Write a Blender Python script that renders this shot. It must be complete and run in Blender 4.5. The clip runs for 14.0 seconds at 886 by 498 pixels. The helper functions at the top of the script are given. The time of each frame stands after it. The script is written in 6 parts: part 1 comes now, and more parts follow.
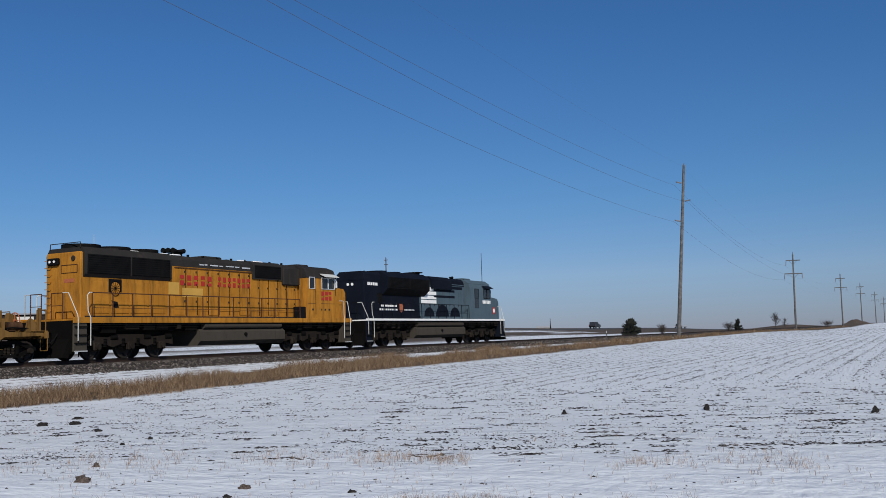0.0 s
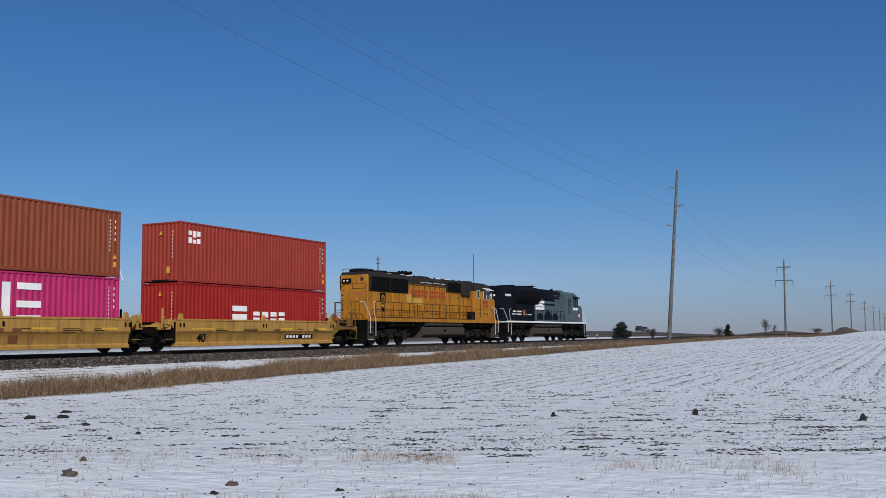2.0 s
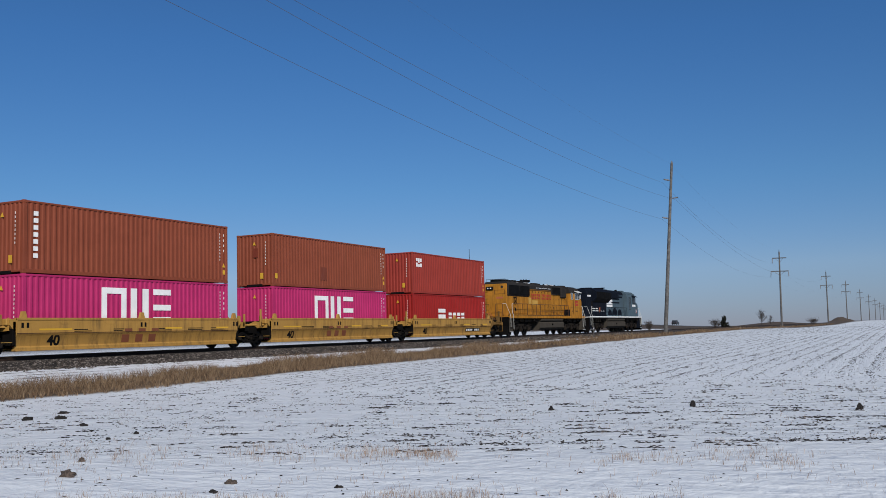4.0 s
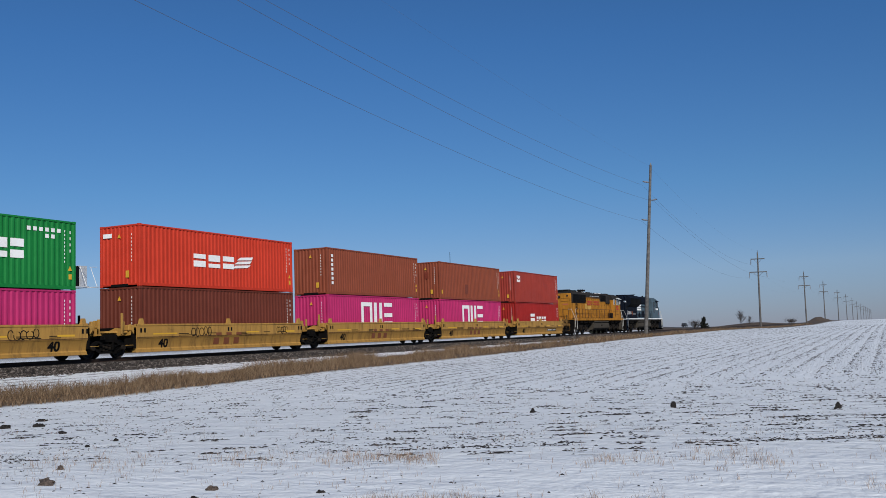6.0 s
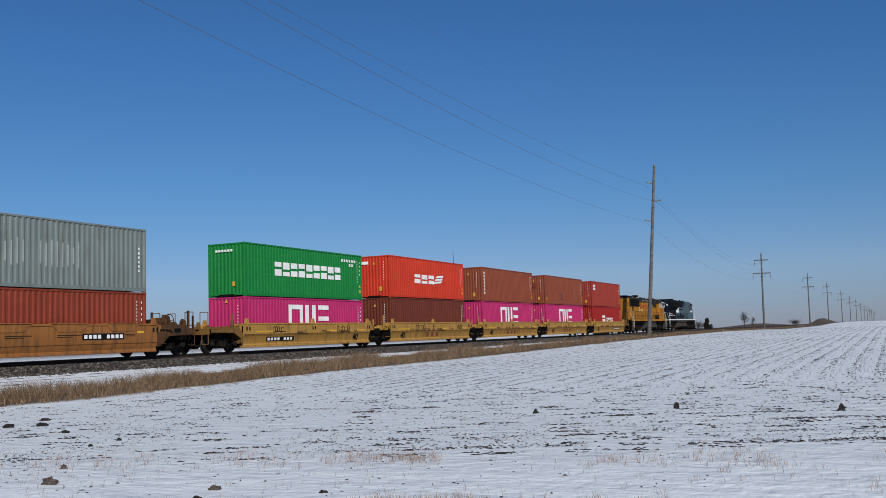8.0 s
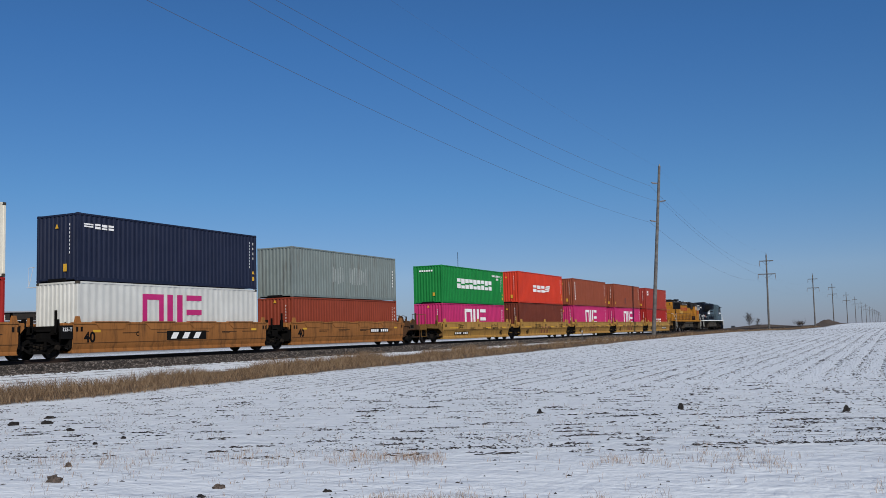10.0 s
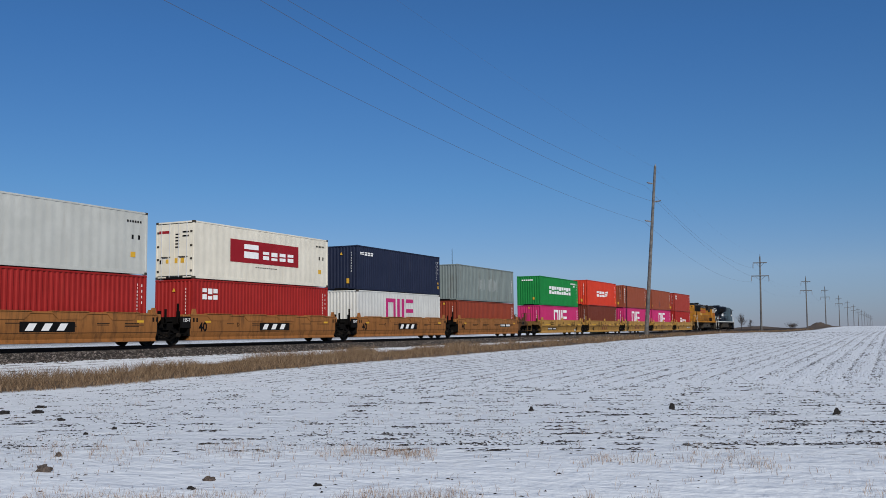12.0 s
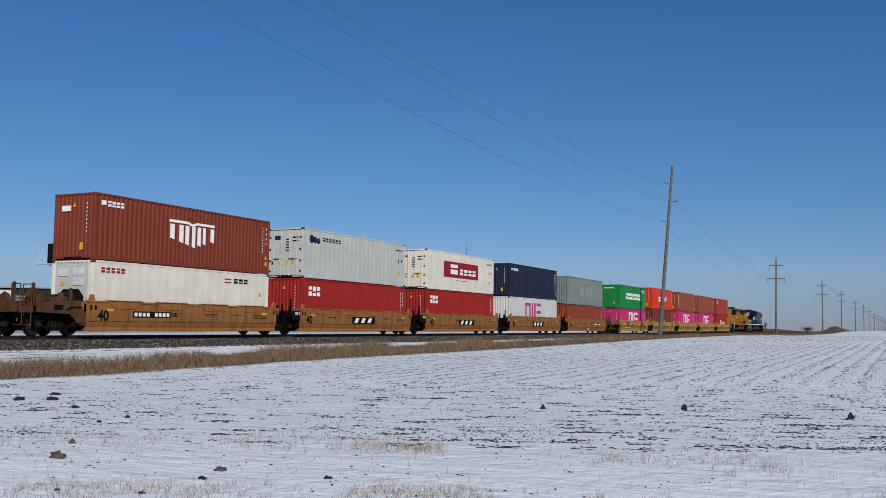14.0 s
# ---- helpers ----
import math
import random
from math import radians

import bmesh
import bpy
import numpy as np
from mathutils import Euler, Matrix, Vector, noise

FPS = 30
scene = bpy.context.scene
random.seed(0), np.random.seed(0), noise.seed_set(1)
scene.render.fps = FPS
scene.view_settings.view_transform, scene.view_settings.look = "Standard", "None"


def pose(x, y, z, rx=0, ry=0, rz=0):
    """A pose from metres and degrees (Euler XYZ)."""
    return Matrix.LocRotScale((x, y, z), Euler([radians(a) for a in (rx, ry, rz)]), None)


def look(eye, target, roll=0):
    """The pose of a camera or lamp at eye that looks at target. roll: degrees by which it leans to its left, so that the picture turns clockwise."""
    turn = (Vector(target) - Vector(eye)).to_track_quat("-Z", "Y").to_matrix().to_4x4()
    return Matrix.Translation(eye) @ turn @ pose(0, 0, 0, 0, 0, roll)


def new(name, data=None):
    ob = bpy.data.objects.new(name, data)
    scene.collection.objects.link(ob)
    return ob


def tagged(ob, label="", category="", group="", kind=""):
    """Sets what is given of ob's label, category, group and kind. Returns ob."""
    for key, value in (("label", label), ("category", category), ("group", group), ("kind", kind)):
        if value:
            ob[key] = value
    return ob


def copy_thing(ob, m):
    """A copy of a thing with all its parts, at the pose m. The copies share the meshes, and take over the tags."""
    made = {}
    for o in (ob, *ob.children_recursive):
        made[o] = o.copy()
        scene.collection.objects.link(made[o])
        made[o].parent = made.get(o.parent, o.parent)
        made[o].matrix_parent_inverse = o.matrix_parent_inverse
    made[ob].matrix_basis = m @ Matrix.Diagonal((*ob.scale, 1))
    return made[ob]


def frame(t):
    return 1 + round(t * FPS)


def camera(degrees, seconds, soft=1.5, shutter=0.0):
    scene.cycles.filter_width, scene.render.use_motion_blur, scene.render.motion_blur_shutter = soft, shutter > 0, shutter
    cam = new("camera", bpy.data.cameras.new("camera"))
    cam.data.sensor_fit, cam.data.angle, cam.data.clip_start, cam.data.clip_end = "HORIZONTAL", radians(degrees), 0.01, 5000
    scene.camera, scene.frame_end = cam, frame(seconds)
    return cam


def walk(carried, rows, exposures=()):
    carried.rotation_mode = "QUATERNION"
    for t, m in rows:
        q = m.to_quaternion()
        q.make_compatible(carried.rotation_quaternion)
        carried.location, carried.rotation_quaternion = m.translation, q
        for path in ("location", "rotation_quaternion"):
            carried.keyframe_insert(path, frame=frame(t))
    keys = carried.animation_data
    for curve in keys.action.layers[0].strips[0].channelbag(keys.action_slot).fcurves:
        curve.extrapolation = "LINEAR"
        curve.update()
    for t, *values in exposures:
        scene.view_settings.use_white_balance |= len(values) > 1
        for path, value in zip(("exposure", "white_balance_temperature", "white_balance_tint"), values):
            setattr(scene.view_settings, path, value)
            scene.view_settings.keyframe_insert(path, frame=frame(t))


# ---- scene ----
# The lens, the eye and the turn of the hand-held camera: seconds, yaw, pitch, roll in degrees.
EYE = 1.62
AIM = (
    (0.0, 27.31, 5.32, -1.72), (0.5, 27.21, 5.56, -1.67), (1.0, 27.08, 5.41, -1.37), (1.5, 26.98, 5.38, -1.05),
    (2.0, 26.84, 5.32, -0.66), (2.5, 27.04, 5.15, -0.60), (3.0, 27.14, 5.03, -0.93), (5.5, 25.65, 5.20, -2.12),
    (6.0, 25.38, 5.21, -1.99), (6.5, 25.28, 5.23, -1.91), (7.0, 25.28, 5.23, -1.93), (7.5, 25.40, 5.24, -1.93),
    (8.0, 25.58, 5.24, -1.84), (10.5, 25.87, 5.23, -1.60), (11.0, 25.61, 5.14, -1.34), (11.5, 25.40, 5.02, -0.88),
    (12.0, 25.53, 4.99, -0.61), (12.5, 25.53, 4.93, -0.26), (13.0, 25.64, 4.83, 0.15), (13.5, 25.99, 4.80, 0.47),
    (14.0, 26.44, 4.74, 0.61))
cam = camera(50.86, 14.0, soft=0.65)
walk(cam, [(t, pose(0, 0, EYE, 90 + pitch, 0, yaw) @ pose(0, 0, 0, 0, 0, roll)) for t, yaw, pitch, roll in AIM])

# ---- daylight ----
SUN_SIDE, SUN_HIGH = 42.0, 34.0          # degrees from straight down the track, and above the horizon
world = bpy.data.worlds.new("winter_sky")
scene.world = world
world.use_nodes = True
wn, wl = world.node_tree.nodes, world.node_tree.links
sky = wn.new("ShaderNodeTexSky")
sky.sky_type, sky.sun_disc = "NISHITA", False
sky.sun_elevation, sky.sun_rotation = radians(SUN_HIGH), radians(180 - SUN_SIDE)
sky.altitude, sky.air_density, sky.dust_density, sky.ozone_density = 600, 0.9, 0.0, 5.0
# thicker air low down: the sky pales and dims towards the horizon
upward = wn.new("ShaderNodeSeparateXYZ")
haze = wn.new("ShaderNodeValToRGB")
for spot, tone in ((0.0, (0.385, 0.42, 0.63)), (0.06, (0.635, 0.672, 0.81)), (0.15, (0.53, 0.762, 0.92)), (0.30, (0.46, 0.80, 1.05))):
    e = haze.color_ramp.elements[0] if spot == 0.0 else haze.color_ramp.elements.new(spot)
    e.position, e.color = spot, (*tone, 1)
haze.color_ramp.elements[-1].color = (0.46, 0.80, 1.05, 1)
dim = wn.new("ShaderNodeMix")
dim.data_type, dim.blend_type = "RGBA", "MULTIPLY"
dim.inputs[0].default_value = 1.0
where = wn.new("ShaderNodeTexCoord")
wl.new(where.outputs["Generated"], upward.inputs[0])
wl.new(upward.outputs[2], haze.inputs[0])
wl.new(sky.outputs[0], dim.inputs[6])
wl.new(haze.outputs[0], dim.inputs[7])
wl.new(dim.outputs[2], wn["Background"].inputs[0])
wn["Background"].inputs[1].default_value = 0.08
sun = new("sun", bpy.data.lights.new("sun", "SUN"))
sun.data.energy, sun.data.angle, sun.data.color = 3.9, radians(0.53), (1.0, 0.94, 0.84)
sun.matrix_world = look((60, -60, 80), (60 - math.sin(radians(SUN_SIDE)), -60 + math.cos(radians(SUN_SIDE)), 80 - math.tan(radians(SUN_HIGH))))
scene.view_settings.exposure = -0.04


# ---- materials ----
def shader(name):
    m = bpy.data.materials.new(name)
    m.use_nodes = True
    return m, m.node_tree.nodes, m.node_tree.links, m.node_tree.nodes["Principled BSDF"]


def noise_node(nodes, links, vector, scale, detail=4, rough=0.6):
    n = nodes.new("ShaderNodeTexNoise")
    n.inputs["Scale"].default_value, n.inputs["Detail"].default_value, n.inputs["Roughness"].default_value = scale, detail, rough
    links.new(vector, n.inputs["Vector"])
    return n.outputs["Fac"]


def stretched(nodes, links, vector, scale, turn=0.0):
    n = nodes.new("ShaderNodeMapping")
    n.inputs["Scale"].default_value, n.inputs["Rotation"].default_value = scale, (0, 0, radians(turn))
    links.new(vector, n.inputs["Vector"])
    return n.outputs[0]


def band(nodes, links, value, low, high, out=(0.0, 1.0)):
    n = nodes.new("ShaderNodeMapRange")
    n.interpolation_type = "SMOOTHSTEP"
    for k, v in zip(("From Min", "From Max", "To Min", "To Max"), (low, high, *out)):
        n.inputs[k].default_value = v
    links.new(value, n.inputs["Value"])
    return n.outputs[0]


def sums(nodes, links, kind, a, b):
    n = nodes.new("ShaderNodeMath")
    n.operation = kind
    for i, v in enumerate((a, b)):
        if isinstance(v, (int, float)):
            n.inputs[i].default_value = v
        else:
            links.new(v, n.inputs[i])
    return n.outputs[0]


def mixed(nodes, links, fac, a, b):
    n = nodes.new("ShaderNodeMix")
    n.data_type = "RGBA"
    for i, v in ((0, fac), (6, a), (7, b)):
        if isinstance(v, (int, float)):
            n.inputs[i].default_value = v
        elif isinstance(v, tuple):
            n.inputs[i].default_value = (*v, 1)
        else:
            links.new(v, n.inputs[i])
    return n.outputs[2]


def bumped(nodes, links, bsdf, height, strength, distance):
    n = nodes.new("ShaderNodeBump")
    n.inputs["Strength"].default_value, n.inputs["Distance"].default_value = strength, distance
    links.new(height, n.inputs["Height"])
    links.new(n.outputs[0], bsdf.inputs["Normal"])


def painted(name, colour, grime=(0.10, 0.07, 0.05), dirt=0.35, rough=0.55, metal=0.0, fade=0.025, runs=0.52):
    """Weathered paint on steel: cloudy fading, streaks that run down, small chips and a little relief."""
    m, n, l, b = shader(name)
    at = n.new("ShaderNodeTexCoord").outputs["Object"]
    cloud = noise_node(n, l, at, 0.9, 5)
    streak = noise_node(n, l, stretched(n, l, at, (2.3, 2.3, 0.30)), 1.3, 7, 0.72)
    chips = noise_node(n, l, at, 22.0, 3)
    pale = tuple(min(0.9, c * (1 + 5 * fade) + 0.002) for c in colour)
    c = mixed(n, l, band(n, l, cloud, 0.35, 0.7), colour, pale)
    c = mixed(n, l, band(n, l, streak, runs, runs + 0.26, (0.0, dirt)), c, grime)
    c = mixed(n, l, band(n, l, chips, 0.66, 0.78, (0.0, dirt)), c, grime)
    l.new(c, b.inputs["Base Color"])
    l.new(band(n, l, streak, 0.3, 0.8, (rough, min(1.0, rough + 0.25))), b.inputs["Roughness"])
    b.inputs["Metallic"].default_value = metal
    b.inputs["Specular IOR Level"].default_value = 0.5 if rough < 0.5 else 0.22 if rough < 0.8 else 0.08
    bumped(n, l, b, chips, 0.15, 0.004)
    return m


def speckled(name, a, b_colour, scale, rough=0.9, relief=0.3, distance=0.02, low=0.4, high=0.62):
    m, n, l, b = shader(name)
    at = n.new("ShaderNodeTexCoord").outputs["Object"]
    fine, coarse = noise_node(n, l, at, scale, 5), noise_node(n, l, at, scale / 9, 3)
    mix = sums(n, l, "ADD", sums(n, l, "MULTIPLY", fine, 0.65), sums(n, l, "MULTIPLY", coarse, 0.35))
    l.new(mixed(n, l, band(n, l, mix, low, high), a, b_colour), b.inputs["Base Color"])
    b.inputs["Roughness"].default_value = rough
    bumped(n, l, b, fine, relief, distance)
    return m


def islands(name, colours, rough=0.9):
    """For stuff of many small pieces: every piece takes its own tone."""
    m, n, l, b = shader(name)
    ramp = n.new("ShaderNodeValToRGB")
    while len(ramp.color_ramp.elements) < len(colours):
        ramp.color_ramp.elements.new(0.5)
    for i, c in enumerate(colours):
        ramp.color_ramp.elements[i].position = i / (len(colours) - 1)
        ramp.color_ramp.elements[i].color = (*c, 1)
    l.new(n.new("ShaderNodeNewGeometry").outputs["Random Per Island"], ramp.inputs[0])
    l.new(ramp.outputs[0], b.inputs["Base Color"])
    b.inputs["Roughness"].default_value = rough
    return m


def snow_ground():
    """Thin wind-packed snow on ploughed soil, bare brown turf along the railway, grass far off."""
    m, n, l, b = shader("snowy_soil")
    at = n.new("ShaderNodeNewGeometry").outputs["Position"]
    xyz = n.new("ShaderNodeSeparateXYZ")
    l.new(at, xyz.inputs[0])
    wob = sums(n, l, "MULTIPLY", sums(n, l, "SUBTRACT", noise_node(n, l, at, 0.5, 4), 0.5), 3.0)
    x = sums(n, l, "ADD", xyz.outputs[0], wob)
    # furrows along the railway, and across it on the headland
    far = noise_node(n, l, stretched(n, l, at, (11.0, 1.5, 1.0)), 1.0, 5, 0.62)
    near = noise_node(n, l, stretched(n, l, at, (1.35, 6.0, 1.0), -22), 1.0, 6, 0.72)
    patch = noise_node(n, l, at, 0.09, 4)
    depth = sums(n, l, "ADD", sums(n, l, "MULTIPLY", xyz.outputs[0], -0.40), sums(n, l, "MULTIPLY", xyz.outputs[1], 0.92))
    depth = sums(n, l, "ADD", depth, wob)
    head = band(n, l, depth, 24.0, 30.0)
    ridge = sums(n, l, "SINE", sums(n, l, "ADD", sums(n, l, "MULTIPLY", xyz.outputs[0], 2 * math.pi / 0.76), sums(n, l, "MULTIPLY", wob, 0.35)), 0.0)
    crest = sums(n, l, "POWER", sums(n, l, "ADD", sums(n, l, "MULTIPLY", ridge, 0.5), 0.5), 5.0)
    far = sums(n, l, "ADD", far, sums(n, l, "SUBTRACT", sums(n, l, "MULTIPLY", crest, 0.14), 0.050))
    across = sums(n, l, "ADD", sums(n, l, "MULTIPLY", xyz.outputs[0], -0.37), sums(n, l, "MULTIPLY", xyz.outputs[1], 0.93))
    ridge = sums(n, l, "SINE", sums(n, l, "ADD", sums(n, l, "MULTIPLY", across, 2 * math.pi / 0.62), wob), 0.0)
    near = sums(n, l, "ADD", near, sums(n, l, "MULTIPLY", ridge, 0.034))
    # the snow lies thicker on the headland towards the railway
    lateral = sums(n, l, "ADD", sums(n, l, "MULTIPLY", xyz.outputs[0], 0.93), sums(n, l, "MULTIPLY", xyz.outputs[1], 0.37))
    near = sums(n, l, "SUBTRACT", near, band(n, l, sums(n, l, "ADD", lateral, wob), -4.0, 3.0, (0.050, 0.020)))
    streak = mixed(n, l, head, near, far)
    streak = sums(n, l, "ADD", streak, sums(n, l, "MULTIPLY", sums(n, l, "SUBTRACT", patch, 0.5), 0.24))
    fine = noise_node(n, l, at, 9.0, 5)
    streak = sums(n, l, "ADD", streak, sums(n, l, "MULTIPLY", sums(n, l, "SUBTRACT", fine, 0.5), 0.26))
    bare = band(n, l, streak, 0.575, 0.64)
    bare = sums(n, l, "MULTIPLY", bare, band(n, l, depth, 10.5, 14.5, (0.12, 1.0)))
    snow = mixed(n, l, noise_node(n, l, at, 1.7, 4), (0.77, 0.815, 0.85), (0.64, 0.685, 0.73))
    soil = mixed(n, l, fine, (0.010, 0.009, 0.009), (0.045, 0.038, 0.033))
    field = mixed(n, l, bare, snow, soil)
    # turf beside the track
    turf = mixed(n, l, noise_node(n, l, at, 6.0, 5), (0.034, 0.022, 0.012), (0.115, 0.078, 0.045))
    inner = sums(n, l, "ADD", x, band(n, l, xyz.outputs[1], 20.0, 44.0, (-2.4, 0.0)))
    strip = sums(n, l, "MULTIPLY", band(n, l, inner, -26.9, -26.0), band(n, l, xyz.outputs[0], -21.9, -22.3))
    c = mixed(n, l, strip, field, turf)
    # beyond the track: snow and grass by turns, all grass in the distance
    tussock = noise_node(n, l, stretched(n, l, at, (0.10, 0.02, 1.0)), 1.0, 5)
    over = sums(n, l, "MULTIPLY", band(n, l, xyz.outputs[0], -44.0, -50.0), band(n, l, tussock, 0.42, 0.52))
    c = mixed(n, l, over, c, turf)
    rough_land = sums(n, l, "MULTIPLY", band(n, l, xyz.outputs[1], 185.0, 200.0), band(n, l, sums(n, l, "ADD", xyz.outputs[0], sums(n, l, "MULTIPLY", wob, 0.6)), -19.0, -21.5))
    c = mixed(n, l, rough_land, c, turf)
    l.new(c, b.inputs["Base Color"])
    b.inputs["Roughness"].default_value = 0.85
    worked = band(n, l, depth, 10.5, 14.5, (0.25, 1.0))
    h = sums(n, l, "ADD", sums(n, l, "MULTIPLY", sums(n, l, "MULTIPLY", streak, -1.0), worked), sums(n, l, "MULTIPLY", fine, 0.22))
    h = sums(n, l, "ADD", h, sums(n, l, "MULTIPLY", noise_node(n, l, stretched(n, l, at, (0.5, 1.0, 1.0), -22), 1.1, 3), 1.4))
    h = sums(n, l, "ADD", h, sums(n, l, "MULTIPLY", noise_node(n, l, at, 3.2, 5), 0.85))
    bumped(n, l, b, h, 0.8, 0.10)
    return m


MAT = {
    "ground": snow_ground(),
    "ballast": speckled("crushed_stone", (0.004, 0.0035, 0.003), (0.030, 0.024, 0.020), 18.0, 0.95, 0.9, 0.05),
    "rail": painted("rail_steel", (0.045, 0.030, 0.024), dirt=0.5, rough=0.55, metal=0.5),
    "tie": speckled("creosoted_wood", (0.035, 0.028, 0.023), (0.09, 0.075, 0.06), 8.0),
    "wood": speckled("grey_pole_wood", (0.075, 0.072, 0.070), (0.140, 0.134, 0.128), 3.0, 0.9, 0.4, 0.01),
    "wire": painted("wire", (0.15, 0.15, 0.16), rough=0.5, metal=0.7),
    "porcelain": painted("insulator_glaze", (0.22, 0.21, 0.21), rough=0.25),
    "clod": islands("soil_clods", ((0.006, 0.005, 0.006), (0.014, 0.012, 0.012), (0.035, 0.029, 0.026))),
    "clod_soil": speckled("frozen_soil", (0.004, 0.0035, 0.0035), (0.022, 0.018, 0.016), 30.0, 0.95, 0.6, 0.02),
    "straw": islands("dry_grass", ((0.035, 0.020, 0.011), (0.17, 0.105, 0.056), (0.40, 0.285, 0.175), (0.07, 0.040, 0.022), (0.24, 0.155, 0.088), (0.045, 0.026, 0.015))),
    "stubble": islands("pale_stubble", ((0.20, 0.130, 0.092), (0.40, 0.30, 0.225), (0.075, 0.048, 0.036))),
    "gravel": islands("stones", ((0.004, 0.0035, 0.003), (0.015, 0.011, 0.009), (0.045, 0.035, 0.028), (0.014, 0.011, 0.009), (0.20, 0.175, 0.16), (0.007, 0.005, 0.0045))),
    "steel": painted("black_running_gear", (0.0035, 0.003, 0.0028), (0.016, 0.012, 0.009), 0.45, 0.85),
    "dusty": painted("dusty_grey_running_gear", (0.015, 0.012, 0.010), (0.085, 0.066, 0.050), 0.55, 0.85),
    "tread": painted("wheel_steel", (0.030, 0.025, 0.022), rough=0.55, metal=0.4),
    "black": painted("black_paint", (0.005, 0.005, 0.0055), dirt=0.10, rough=0.8),
    "glass": painted("dark_cab_glass", (0.012, 0.014, 0.016), dirt=0.08, rough=0.08),
    "white": painted("white_lettering", (0.76, 0.76, 0.75), (0.35, 0.30, 0.26), 0.25, 0.55),
    "label_yellow": painted("yellow_decal", (0.58, 0.33, 0.03), dirt=0.2),
    "pale_yellow": painted("pale_yellow_patch", (0.47, 0.27, 0.055), (0.2, 0.12, 0.04), 0.4),
    "rail_brown": painted("rusty_handrail", (0.060, 0.024, 0.012), (0.02, 0.012, 0.01), 0.4),
    "well_dirty": painted("dirty_yellow_end", (0.165, 0.090, 0.027), (0.022, 0.015, 0.010), 0.80, 0.8, runs=0.44),
    "well_grime": painted("grimy_end_paint", (0.080, 0.040, 0.020), (0.014, 0.010, 0.008), 0.80, 0.8, runs=0.44),
    "silver": painted("bright_galvanised", (0.55, 0.56, 0.57), rough=0.4, metal=0.3),
    "well_yellow": painted("yellow_car_paint", (0.370, 0.205, 0.048), (0.105, 0.062, 0.030), 0.66, 0.6, runs=0.44),
    "well_tan": painted("tan_car_paint", (0.275, 0.111, 0.030), (0.062, 0.032, 0.017), 0.72, 0.6, runs=0.44),
    "faded_red": painted("faded_red_mark", (0.36, 0.11, 0.05), dirt=0.4),
    "badge_brown": painted("brown_badge", (0.17, 0.055, 0.026), dirt=0.35),
    "lamp": painted("headlight_glass", (0.85, 0.85, 0.80), dirt=0.05, rough=0.1),
    "loco_yellow": painted("armour_yellow", (0.345, 0.148, 0.019), (0.050, 0.032, 0.016), 0.62, 0.8, fade=0.05, runs=0.45),
    "loco_grey": painted("roof_grey", (0.024, 0.022, 0.021), (0.070, 0.054, 0.042), 0.6, 0.8),
    "loco_red": painted("lettering_red", (0.34, 0.024, 0.018), dirt=0.25),
    "loco_navy": painted("navy_hood", (0.0042, 0.0065, 0.0130), (0.020, 0.019, 0.020), 0.40, 0.8),
    "loco_pale": painted("pale_blue_grey_cab", (0.064, 0.097, 0.122), (0.040, 0.041, 0.042), 0.55, 0.8),
    "tuft_brown": speckled("matted_brown_tuft", (0.035, 0.027, 0.022), (0.12, 0.090, 0.074), 45.0, 0.95, 0.6, 0.02),
    "tank": painted("dusty_tank", (0.052, 0.045, 0.037), (0.018, 0.015, 0.012), 0.6, 0.8),
    "leaf": islands("cedar_needles", ((0.004, 0.006, 0.005), (0.009, 0.013, 0.008), (0.018, 0.020, 0.013))),
    "bark": speckled("bark", (0.025, 0.02, 0.016), (0.07, 0.055, 0.045), 12.0),
    "brush": islands("bare_twigs", ((0.03, 0.023, 0.020), (0.07, 0.052, 0.042))),
    "shed": painted("shed_sheet", (0.42, 0.43, 0.43), dirt=0.2),
    "sheet_dark": painted("board_face", (0.004, 0.004, 0.005), dirt=0.04, rough=0.8),
    "asphalt": speckled("asphalt", (0.035, 0.035, 0.036), (0.07, 0.07, 0.07), 10.0),
    "tyre": painted("rubber", (0.02, 0.02, 0.02), dirt=0.2, rough=0.8),
    "car_dark": painted("dark_car_paint", (0.025, 0.028, 0.034), dirt=0.2, rough=0.25),
    "car_grey": painted("grey_car_paint", (0.10, 0.10, 0.105), dirt=0.2, rough=0.3),
}


